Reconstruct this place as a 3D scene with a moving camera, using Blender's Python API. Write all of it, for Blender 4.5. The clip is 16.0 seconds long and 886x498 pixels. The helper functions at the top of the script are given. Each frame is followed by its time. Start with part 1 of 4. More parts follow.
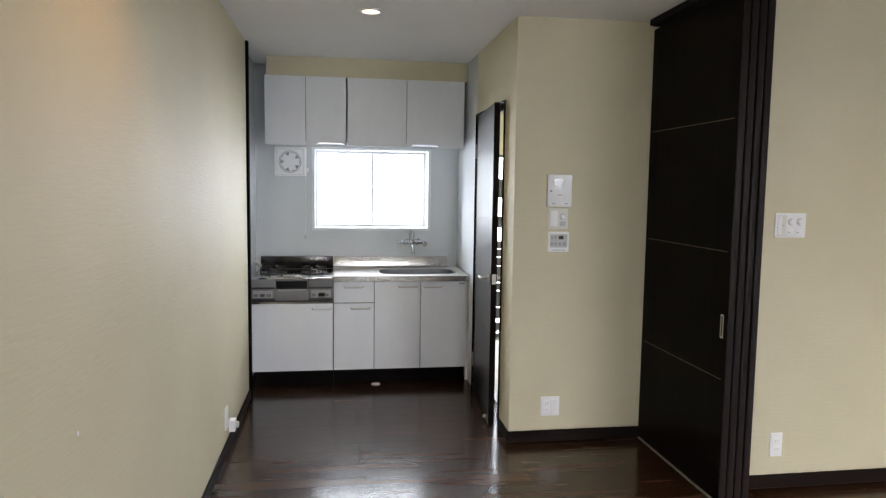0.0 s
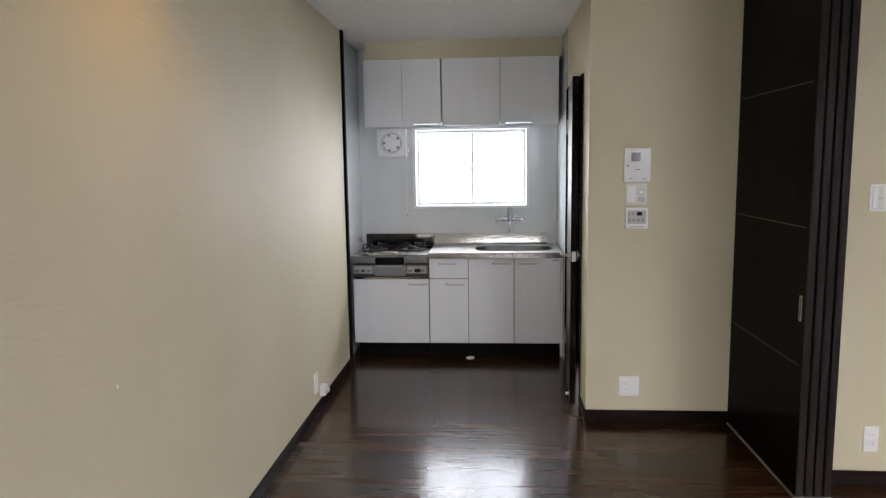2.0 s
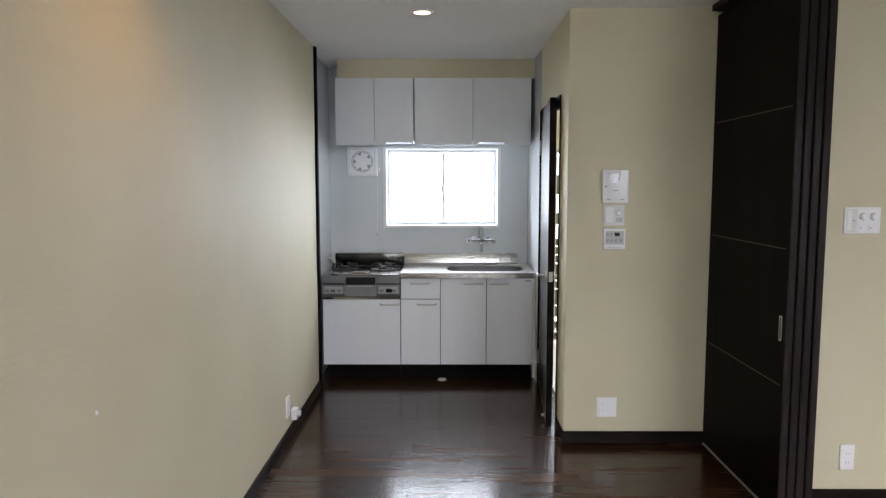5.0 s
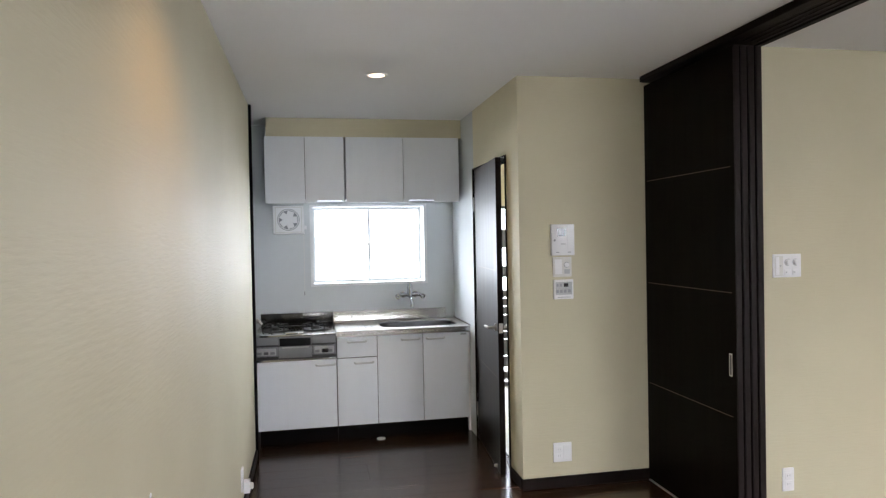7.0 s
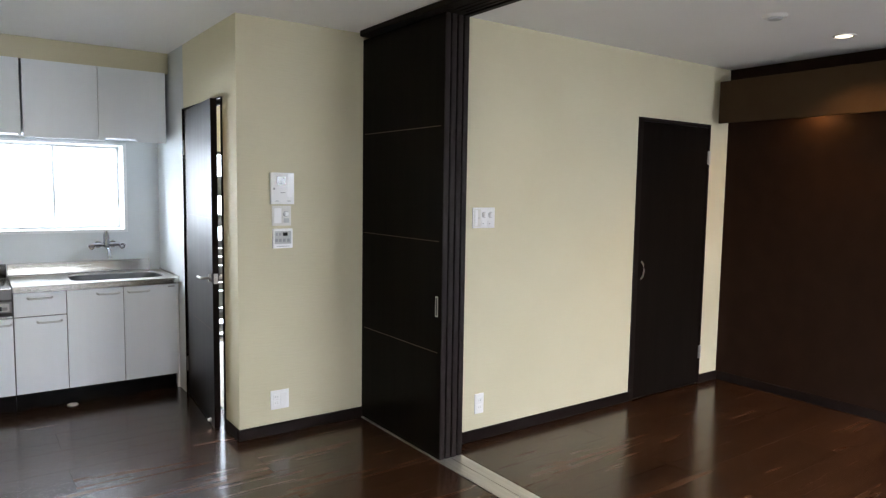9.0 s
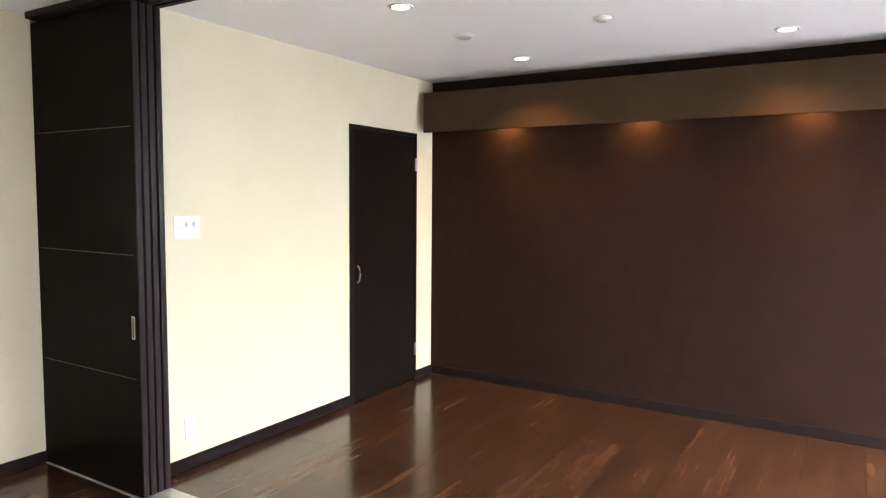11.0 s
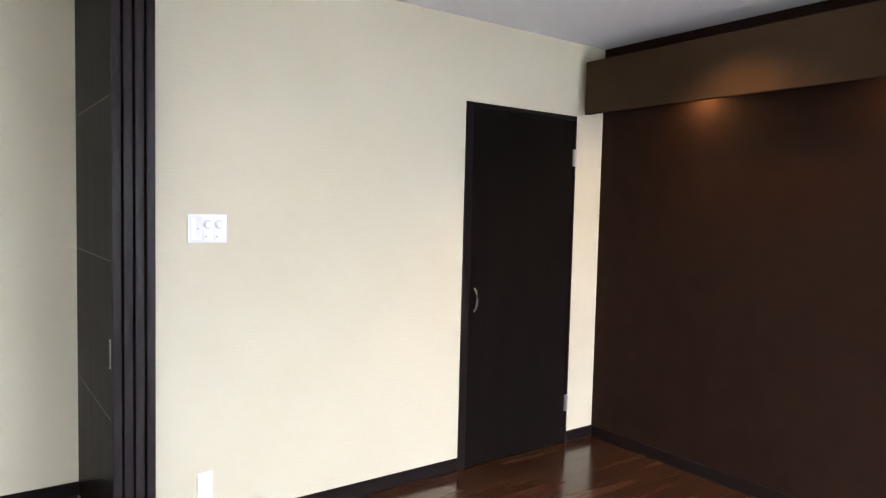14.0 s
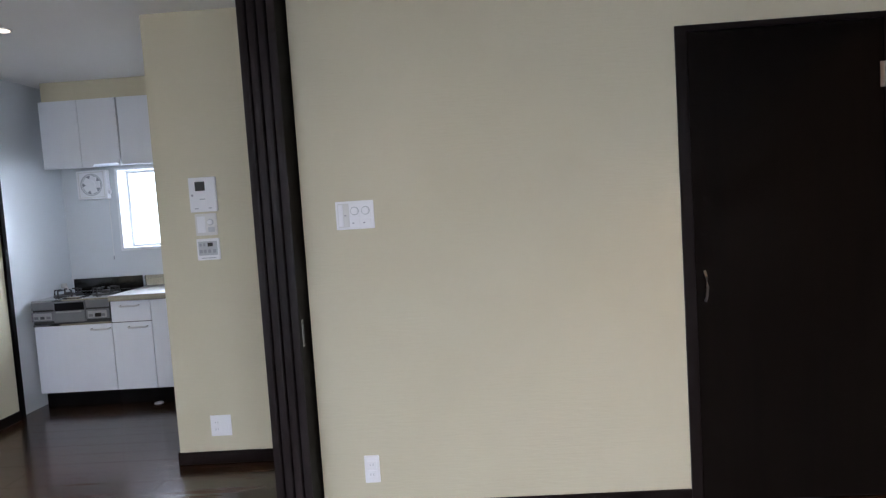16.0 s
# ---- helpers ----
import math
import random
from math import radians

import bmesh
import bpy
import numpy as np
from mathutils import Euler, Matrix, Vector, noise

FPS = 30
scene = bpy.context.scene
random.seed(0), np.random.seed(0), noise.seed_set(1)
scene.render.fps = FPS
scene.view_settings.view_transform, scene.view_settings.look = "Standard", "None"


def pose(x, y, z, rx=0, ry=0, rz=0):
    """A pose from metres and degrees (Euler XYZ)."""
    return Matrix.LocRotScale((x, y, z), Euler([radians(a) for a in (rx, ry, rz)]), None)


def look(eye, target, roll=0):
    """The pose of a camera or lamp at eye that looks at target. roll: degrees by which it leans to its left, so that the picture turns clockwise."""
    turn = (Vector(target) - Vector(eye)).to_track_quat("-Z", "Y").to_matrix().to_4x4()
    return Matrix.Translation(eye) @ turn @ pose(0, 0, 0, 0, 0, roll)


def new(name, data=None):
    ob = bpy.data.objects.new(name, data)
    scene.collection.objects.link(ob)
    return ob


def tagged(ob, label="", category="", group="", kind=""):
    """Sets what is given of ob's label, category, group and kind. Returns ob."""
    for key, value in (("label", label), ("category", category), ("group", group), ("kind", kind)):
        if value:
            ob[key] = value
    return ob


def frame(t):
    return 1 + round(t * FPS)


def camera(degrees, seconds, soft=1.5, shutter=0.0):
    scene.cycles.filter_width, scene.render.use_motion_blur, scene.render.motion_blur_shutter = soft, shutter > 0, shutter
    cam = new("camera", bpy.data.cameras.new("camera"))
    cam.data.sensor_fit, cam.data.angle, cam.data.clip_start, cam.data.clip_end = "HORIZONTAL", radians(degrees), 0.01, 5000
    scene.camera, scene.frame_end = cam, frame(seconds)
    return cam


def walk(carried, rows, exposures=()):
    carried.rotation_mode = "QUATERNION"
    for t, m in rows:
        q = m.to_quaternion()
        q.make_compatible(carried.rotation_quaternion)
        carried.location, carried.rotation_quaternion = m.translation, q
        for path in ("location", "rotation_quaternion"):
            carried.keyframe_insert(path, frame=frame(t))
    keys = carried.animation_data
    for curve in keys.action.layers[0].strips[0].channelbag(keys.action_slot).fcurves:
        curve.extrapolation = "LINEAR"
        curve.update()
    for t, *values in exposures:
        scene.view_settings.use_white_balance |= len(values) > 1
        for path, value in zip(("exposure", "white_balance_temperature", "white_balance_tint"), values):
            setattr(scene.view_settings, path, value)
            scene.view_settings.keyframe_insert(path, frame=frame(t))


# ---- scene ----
cam = camera(66.6, 16.0, soft=1.3)
PATH = [
    (0, (0.613, 0.42, 1.464), (0.916, 2.388, 1.282), 0.8),
    (0.5, (0.789, 0.473, 1.451), (0.941, 2.463, 1.317), -0.2),
    (1, (0.922, 0.491, 1.46), (0.959, 2.482, 1.272), -0.7),
    (1.5, (1.047, 0.387, 1.465), (0.919, 2.369, 1.238), 0.1),
    (2, (1.049, 0.33, 1.48), (0.903, 2.309, 1.227), -0.8),
    (2.5, (1.024, 0.3, 1.476), (0.898, 2.255, 1.078), -0.7),
    (3, (1.034, 0.302, 1.475), (0.936, 2.227, 0.942), -0.8),
    (3.5, (1.026, 0.312, 1.462), (0.918, 2.233, 0.918), -0.8),
    (4, (1.038, 0.334, 1.466), (0.945, 2.276, 0.995), -0.3),
    (4.5, (0.988, 0.374, 1.459), (0.919, 2.352, 1.173), -0.2),
    (4.7, (0.959, 0.374, 1.467), (0.909, 2.359, 1.228), -0.1),
    (6.8, (0.469, 0.369, 1.452), (0.812, 2.339, 1.4), -1.1),
    (7, (0.388, 0.362, 1.475), (0.776, 2.323, 1.444), -1.1),
    (7.5, (0.294, 0.373, 1.511), (0.866, 2.286, 1.394), 0.0),
    (8, (0.303, 0.375, 1.479), (1.018, 2.235, 1.31), 0.9),
    (8.5, (0.306, 0.372, 1.472), (1.222, 2.141, 1.294), 1.5),
    (9, (0.321, 0.366, 1.463), (1.481, 1.986, 1.287), 0.9),
    (9.5, (0.343, 0.367, 1.469), (1.775, 1.752, 1.295), 0.5),
    (10, (0.37, 0.344, 1.448), (2.014, 1.475, 1.315), 0.3),
    (10.2, (0.385, 0.32, 1.454), (2.081, 1.373, 1.322), 0.4),
    (12.3, (0.717, 0.431, 1.481), (2.371, 1.533, 1.258), -0.5),
    (12.5, (0.813, 0.446, 1.473), (2.423, 1.612, 1.25), -1.3),
    (13, (1.132, 0.547, 1.455), (2.696, 1.777, 1.258), 0.8),
    (13.5, (1.542, 0.49, 1.439), (2.971, 1.884, 1.317), -0.4),
    (14, (1.904, 0.542, 1.413), (3.078, 2.157, 1.292), 1.4),
    (14.5, (2.22, 0.576, 1.382), (3.126, 2.356, 1.294), -1.2),
    (15, (2.556, 0.548, 1.38), (2.988, 2.496, 1.246), 0.8),
    (15.5, (2.873, 0.574, 1.331), (2.925, 2.572, 1.255), 0.7),
    (16, (3.226, 0.576, 1.34), (3.142, 2.569, 1.198), -3.7),
]
EXPOSURES = [(0, -0.98, 6600, 16), (0.5, -1.08, 6650, 17), (1.5, -1.17, 6750, 19), (2.5, -1.10, 6600, 18), (4.5, -1.10, 6450, 17), (7, -0.90, 6500, 16), (8, -0.92, 6350, 15), (8.5, -0.86, 6300, 15), (9, -0.63, 6250, 14), (9.5, -0.29, 6250, 14), (10, -0.03, 6250, 15), (12.5, 0.73, 6150, 22), (13, 0.36, 5800, 20), (14, 0.02, 5850, 20), (14.5, -0.24, 5700, 18), (15, -0.62, 5750, 19), (15.5, -0.86, 5850, 19), (16, -1.11, 5850, 19)]
walk(cam, [(t, look(eye, target, roll)) for t, eye, target, roll in PATH], EXPOSURES)

# ---- world, daylight and exposure ----
world = bpy.data.worlds.new("world")
scene.world = world
world.use_nodes = True
wn = world.node_tree
sky = wn.nodes.new("ShaderNodeTexSky")
sky.sky_type, sky.sun_disc = "NISHITA", False
sky.sun_elevation, sky.sun_rotation = radians(50), radians(160)
wn.nodes["Background"].inputs["Strength"].default_value = 0.1
wn.links.new(sky.outputs["Color"], wn.nodes["Background"].inputs["Color"])

DAY_NORTH = 84.0      # sky seen in the kitchen window
DAY_SOUTH = 41.5      # sky in the balcony windows behind the walk
LAMP_WARM = (1.0, 0.55, 0.165)


# ---- materials ----
def nodes_of(name):
    m = bpy.data.materials.new(name)
    m.use_nodes = True
    nt = m.node_tree
    return m, nt, nt.nodes["Principled BSDF"]


def surface(name, col, col2=None, scale=3.0, rough=0.5, rough2=None, metal=0.0, bump=0.0, bump_scale=200.0,
            stretch=(1, 1, 1), bump_stretch=(1, 1, 1), coat=0.0, per_object=0.0, spec=0.5):
    m, nt, b = nodes_of(name)
    col2 = col2 or tuple(c * 0.88 for c in col)
    tc = nt.nodes.new("ShaderNodeTexCoord")

    def mapped(st):
        mp = nt.nodes.new("ShaderNodeMapping")
        mp.inputs["Scale"].default_value = st
        nt.links.new(tc.outputs["Object"], mp.inputs["Vector"])
        return mp.outputs["Vector"]
    n1 = nt.nodes.new("ShaderNodeTexNoise")
    n1.inputs["Scale"].default_value, n1.inputs["Detail"].default_value = scale, 6
    nt.links.new(mapped(stretch), n1.inputs["Vector"])
    mix = nt.nodes.new("ShaderNodeMix")
    mix.data_type = "RGBA"
    mix.inputs["A"].default_value, mix.inputs["B"].default_value = (*col, 1), (*col2, 1)
    ramp = nt.nodes.new("ShaderNodeMapRange")
    ramp.inputs["From Min"].default_value, ramp.inputs["From Max"].default_value = 0.35, 0.68
    nt.links.new(n1.outputs["Fac"], ramp.inputs["Value"])
    nt.links.new(ramp.outputs["Result"], mix.inputs["Factor"])
    out = mix.outputs["Result"]
    if per_object:
        oi = nt.nodes.new("ShaderNodeObjectInfo")
        hs = nt.nodes.new("ShaderNodeHueSaturation")
        mr = nt.nodes.new("ShaderNodeMapRange")
        mr.inputs["To Min"].default_value, mr.inputs["To Max"].default_value = 1 - per_object, 1 + per_object
        nt.links.new(oi.outputs["Random"], mr.inputs["Value"])
        nt.links.new(mr.outputs["Result"], hs.inputs["Value"])
        nt.links.new(out, hs.inputs["Color"])
        out = hs.outputs["Color"]
    nt.links.new(out, b.inputs["Base Color"])
    rr = nt.nodes.new("ShaderNodeMapRange")
    rr.inputs["To Min"].default_value, rr.inputs["To Max"].default_value = rough, rough2 if rough2 is not None else rough * 1.15
    nt.links.new(n1.outputs["Fac"], rr.inputs["Value"])
    nt.links.new(rr.outputs["Result"], b.inputs["Roughness"])
    b.inputs["Metallic"].default_value = metal
    b.inputs["Coat Weight"].default_value = coat
    b.inputs["Coat Roughness"].default_value = 0.08
    b.inputs["Specular IOR Level"].default_value = spec
    if bump:
        n2 = nt.nodes.new("ShaderNodeTexNoise")
        n2.inputs["Scale"].default_value, n2.inputs["Detail"].default_value = bump_scale, 4
        nt.links.new(mapped(bump_stretch), n2.inputs["Vector"])
        bp = nt.nodes.new("ShaderNodeBump")
        bp.inputs["Strength"].default_value, bp.inputs["Distance"].default_value = bump, 0.002
        nt.links.new(n2.outputs["Fac"], bp.inputs["Height"])
        nt.links.new(bp.outputs["Normal"], b.inputs["Normal"])
    return m


def wood_floor(name):
    m, nt, b = nodes_of(name)
    tc, oi = nt.nodes.new("ShaderNodeTexCoord"), nt.nodes.new("ShaderNodeObjectInfo")
    off = nt.nodes.new("ShaderNodeVectorMath")
    off.operation = "MULTIPLY_ADD"
    off.inputs[1].default_value = (1, 1, 1)
    cmb = nt.nodes.new("ShaderNodeCombineXYZ")
    mul = nt.nodes.new("ShaderNodeMath")
    mul.operation, mul.inputs[1].default_value = "MULTIPLY", 37.0
    nt.links.new(oi.outputs["Random"], mul.inputs[0])
    for k in ("X", "Y", "Z"):
        nt.links.new(mul.outputs[0], cmb.inputs[k])
    nt.links.new(tc.outputs["Object"], off.inputs[0])
    nt.links.new(cmb.outputs[0], off.inputs[2])

    def noise_of(stretch, scale, detail, dist=0.0):
        mp = nt.nodes.new("ShaderNodeMapping")
        mp.inputs["Scale"].default_value = stretch
        nt.links.new(off.outputs[0], mp.inputs["Vector"])
        n = nt.nodes.new("ShaderNodeTexNoise")
        n.inputs["Scale"].default_value, n.inputs["Detail"].default_value, n.inputs["Distortion"].default_value = scale, detail, dist
        nt.links.new(mp.outputs[0], n.inputs["Vector"])
        return n.outputs["Fac"]
    broad = noise_of((0.8, 6.5, 1), 1.8, 2)
    fine = noise_of((1.2, 19, 1), 2.2, 3)
    ramp = nt.nodes.new("ShaderNodeValToRGB")
    e = ramp.color_ramp.elements
    e[0].position, e[0].color = 0.26, (0.0150, 0.0061, 0.0031, 1)
    e[1].position, e[1].color = 0.76, (0.056, 0.0245, 0.0103, 1)
    mid = ramp.color_ramp.elements.new(0.5)
    mid.color = (0.0285, 0.0120, 0.0056, 1)
    mx = nt.nodes.new("ShaderNodeMix")
    mx.inputs["Factor"].default_value = 0.32
    nt.links.new(broad, mx.inputs["A"])
    nt.links.new(fine, mx.inputs["B"])
    nt.links.new(mx.outputs["Result"], ramp.inputs["Fac"])
    hs = nt.nodes.new("ShaderNodeHueSaturation")
    mr = nt.nodes.new("ShaderNodeMapRange")
    mr.inputs["To Min"].default_value, mr.inputs["To Max"].default_value = 0.88, 1.13
    nt.links.new(oi.outputs["Random"], mr.inputs["Value"])
    nt.links.new(mr.outputs["Result"], hs.inputs["Value"])
    nt.links.new(ramp.outputs["Color"], hs.inputs["Color"])
    nt.links.new(hs.outputs["Color"], b.inputs["Base Color"])
    rr = nt.nodes.new("ShaderNodeMapRange")
    rr.inputs["To Min"].default_value, rr.inputs["To Max"].default_value = 0.30, 0.36
    nt.links.new(broad, rr.inputs["Value"])
    nt.links.new(rr.outputs["Result"], b.inputs["Roughness"])
    b.inputs["Coat Weight"].default_value, b.inputs["Coat Roughness"].default_value, b.inputs["Specular IOR Level"].default_value = 0.82, 0.17, 0.02
    bp = nt.nodes.new("ShaderNodeBump")
    bp.inputs["Strength"].default_value, bp.inputs["Distance"].default_value = 0.004, 0.001
    nt.links.new(fine, bp.inputs["Height"])
    nt.links.new(bp.outputs["Normal"], b.inputs["Normal"])
    return m


def glow(name, col, strength):
    m = bpy.data.materials.new(name)
    m.use_nodes = True
    nt = m.node_tree
    nt.nodes.remove(nt.nodes["Principled BSDF"])
    em = nt.nodes.new("ShaderNodeEmission")
    em.inputs["Color"].default_value, em.inputs["Strength"].default_value = (*col, 1), strength
    nt.links.new(em.outputs[0], nt.nodes["Material Output"].inputs["Surface"])
    return m


WALLPAPER = surface("cream_wallpaper", (0.603, 0.558, 0.404), (0.563, 0.518, 0.368), 1.3, 0.65, 0.75, bump=0.6, bump_scale=13, bump_stretch=(1.0, 1.0, 8.0), spec=0.25)
BROWNPAPER = surface("brown_wallpaper", (0.0165, 0.0075, 0.0043), (0.0132, 0.0059, 0.0034), 7.0, 0.7, 0.8, bump=0.3, bump_scale=160, spec=0.06)
BOXPAPER = surface("olive_brown_paper", (0.040, 0.0235, 0.0120), (0.036, 0.0205, 0.0104), 7.0, 0.7, 0.8, bump=0.3, bump_scale=160, spec=0.06)
CEILING = surface("white_ceiling_paper", (0.89, 0.89, 0.89), (0.86, 0.86, 0.86), 1.0, 0.75, bump=0.25, bump_scale=140)
FLOOR = wood_floor("dark_flooring")
SUBFLOOR = surface("dark_joint", (0.012, 0.007, 0.005), rough=0.7)
DARKWOOD = surface("dark_stained_wood", (0.0062, 0.0044, 0.0035), (0.0042, 0.0031, 0.0026), 1.5, 0.34, 0.42, stretch=(14, 14, 0.8), bump=0.06, bump_scale=60, bump_stretch=(4, 4, 0.3), spec=0.02)
GLOSSWOOD = surface("dark_glossy_door_film", (0.0085, 0.006, 0.005), (0.006, 0.0045, 0.004), 1.5, 0.38, 0.46, stretch=(14, 14, 0.8), spec=0.42)
DARKTRIM = surface("dark_trim", (0.0105, 0.0072, 0.0065), (0.0078, 0.0054, 0.0050), 3, 0.4, bump=0.05, bump_scale=80, spec=0.05)
DARKEDGE = surface("dark_edge_band", (0.016, 0.0115, 0.011), (0.012, 0.0087, 0.0085), 3, 0.42, stretch=(5, 5, 0.5), spec=0.1)
INLAY = surface("brass_inlay", (0.11, 0.074, 0.05), rough=0.4, metal=0.7)
PANEL = surface("white_kitchen_panel", (0.67, 0.705, 0.72), (0.64, 0.67, 0.685), 0.8, 0.07, 0.11)
CABINET = surface("white_cabinet", (0.79, 0.82, 0.86), (0.775, 0.805, 0.845), 2.0, 0.30, 0.4, stretch=(9, 9, 0.7))
# Carcass grey darkened to put shade into the seams between fronts.
CARCASS = surface("grey_carcass", (0.14, 0.14, 0.145), rough=0.5)
KICK = surface("black_kick", (0.003, 0.0028, 0.0028), rough=0.6, spec=0.05)
STEEL = surface("brushed_steel", (0.50, 0.485, 0.46), (0.38, 0.37, 0.35), 6, 0.12, 0.22, metal=1.0, stretch=(1, 25, 25), bump=0.5, bump_scale=9, bump_stretch=(1, 1, 3))
# Worktop steel darkened: the basin's shade and dim reflections are in the colour.
BASIN_SHADED = surface("shaded_basin_steel", (0.20, 0.20, 0.205), (0.15, 0.15, 0.155), 6, 0.28, 0.36, metal=1.0)
WORKTOP = surface("satin_worktop_steel", (0.62, 0.61, 0.59), (0.52, 0.51, 0.49), 6, 0.34, 0.46, metal=1.0, stretch=(1, 25, 25))
DARKSTEEL = surface("dark_mirror_steel", (0.07, 0.066, 0.062), (0.04, 0.038, 0.036), 8, 0.14, 0.22, metal=1.0)
CHROME = surface("chrome", (0.52, 0.53, 0.55), rough=0.10, metal=1.0)
HANDLE = surface("pale_satin_handle", (0.62, 0.62, 0.63), rough=0.36, metal=0.35)
STOVE = surface("silver_enamel", (0.180, 0.182, 0.188), (0.150, 0.152, 0.157), 5, 0.35, 0.42, metal=0.25)
STOVE_LIGHT = surface("pale_silver_enamel", (0.36, 0.355, 0.345), rough=0.36, metal=0.3)
STOVE_DARK = surface("dark_silver_enamel", (0.08, 0.08, 0.083), rough=0.38, metal=0.4)
SATIN = surface("satin_nickel", (0.55, 0.53, 0.50), rough=0.28, metal=1.0)
WHITE = surface("white_plastic", (0.86, 0.86, 0.87), (0.83, 0.83, 0.84), 8, 0.28)
GLOSSPL = surface("glossy_white_plastic", (0.84, 0.845, 0.86), (0.82, 0.825, 0.84), 8, 0.07, 0.09)
IVORY = surface("offwhite_plastic", (0.72, 0.71, 0.68), (0.69, 0.68, 0.65), 8, 0.3)
GREYPL = surface("grey_plastic", (0.32, 0.33, 0.35), rough=0.35)
LIGHTGREY = surface("light_grey_plastic", (0.50, 0.51, 0.52), rough=0.4)
BLACKPL = surface("black_screen", (0.010, 0.011, 0.013), rough=0.10)
IRON = surface("cast_iron", (0.02, 0.02, 0.02), (0.035, 0.033, 0.03), 20, 0.5, bump=0.3, bump_scale=120)
DARKGLASS = surface("grill_glass", (0.010, 0.010, 0.011), rough=0.30, spec=0.05)
ALU = surface("aluminium_rail", (0.55, 0.54, 0.51), (0.47, 0.46, 0.43), 5, 0.30, 0.4, metal=0.75, stretch=(20, 1, 20))
SASH = surface("white_sash", (0.84, 0.86, 0.87), rough=0.3)
CONCRETE = surface("pale_concrete", (0.52, 0.515, 0.50), (0.45, 0.445, 0.43), 2.0, 0.85, bump=0.3, bump_scale=60)
PLASTER = surface("pale_plaster", (0.84, 0.84, 0.82), rough=0.8)
ENTRY = surface("dark_grey_door_film", (0.10, 0.10, 0.105), rough=0.3)
# Pale colour stands in for daylight glare on the hall floor.
HALL_GLARE = surface("pale_hall_glare", (0.80, 0.80, 0.78), rough=0.12, spec=0.8)
SKY_H = glow("white_sky_hall", (0.86, 0.94, 1.0), 150.0)
SKY_N = glow("white_sky_north", (0.86, 0.94, 1.0), DAY_NORTH)
SKY_S = glow("white_sky_south", (0.92, 0.965, 1.0), DAY_SOUTH)
BULB = glow("lamp_glow", (1.0, 0.82, 0.60), 6.0)

m_, nt_, b_ = nodes_of("clear_glass")
b_.inputs["Base Color"].default_value = (0.96, 0.98, 0.98, 1)
b_.inputs["Roughness"].default_value, b_.inputs["Transmission Weight"].default_value, b_.inputs["IOR"].default_value = 0.02, 1.0, 1.45
GLASS = m_


# ---- building helpers ----
def box(x0, x1, y0, y1, z0, z1, bevel=0.0, seg=2):
    bm = bmesh.new()
    bmesh.ops.create_cube(bm, size=1)
    for v in bm.verts:
        v.co = Vector(((x0 + x1) / 2 + v.co.x * (x1 - x0), (y0 + y1) / 2 + v.co.y * (y1 - y0), (z0 + z1) / 2 + v.co.z * (z1 - z0)))
    if bevel:
        bmesh.ops.bevel(bm, geom=bm.edges[:], offset=bevel, segments=seg, affect="EDGES", profile=0.6)
    return bm


def join(*bms):
    out = bmesh.new()
    for b in bms:
        me = bpy.data.meshes.new("tmp")
        b.to_mesh(me)
        out.from_mesh(me)
        bpy.data.meshes.remove(me)
    return out


AXES = {"z": Matrix.Identity(4), "x": Matrix.Rotation(radians(90), 4, "Y"), "y": Matrix.Rotation(radians(-90), 4, "X")}


def rod(c, r, depth, axis="z", r2=None, seg=24, bevel=0.0):
    """A cylinder or cone centred on c along an axis."""
    bm = bmesh.new()
    bmesh.ops.create_cone(bm, cap_ends=True, segments=seg, radius1=r, radius2=r if r2 is None else r2, depth=depth)
    if bevel:
        bmesh.ops.bevel(bm, geom=[e for e in bm.edges if len(e.link_faces) == 2 and any(len(f.verts) > 4 for f in e.link_faces)],
                        offset=bevel, segments=2, affect="EDGES")
    bmesh.ops.transform(bm, matrix=Matrix.Translation(c) @ AXES[axis], verts=bm.verts)
    return bm


def ring(c, r_out, r_in, depth, axis="z", seg=40):
    """A flat ring with thickness."""
    bm = bmesh.new()
    loops = []
    for r, h in ((r_out, -depth / 2), (r_out * 0.99, depth / 2), (r_in, depth / 2), (r_in, -depth / 2)):
        loops.append([bm.verts.new((r * math.cos(2 * math.pi * i / seg), r * math.sin(2 * math.pi * i / seg), h)) for i in range(seg)])
    for a in range(4):
        p, q = loops[a], loops[(a + 1) % 4]
        for i in range(seg):
            bm.faces.new((p[i], p[(i + 1) % seg], q[(i + 1) % seg], q[i]))
    bmesh.ops.recalc_face_normals(bm, faces=bm.faces)
    bmesh.ops.transform(bm, matrix=Matrix.Translation(c) @ AXES[axis], verts=bm.verts)
    return bm


def tube(pts, r, seg=10):
    """A round bar swept along points."""
    bm = bmesh.new()
    pts = [Vector(p) for p in pts]
    rings = []
    for i, p in enumerate(pts):
        d = (pts[min(i + 1, len(pts) - 1)] - pts[max(i - 1, 0)]).normalized()
        q = d.to_track_quat("Z", "Y")
        rings.append([bm.verts.new(p + q @ Vector((r * math.cos(2 * math.pi * k / seg), r * math.sin(2 * math.pi * k / seg), 0))) for k in range(seg)])
    for a, b in zip(rings, rings[1:]):
        for k in range(seg):
            bm.faces.new((a[k], a[(k + 1) % seg], b[(k + 1) % seg], b[k]))
    bm.faces.new(rings[0][::-1])
    bm.faces.new(rings[-1])
    bmesh.ops.recalc_face_normals(bm, faces=bm.faces)
    return bm


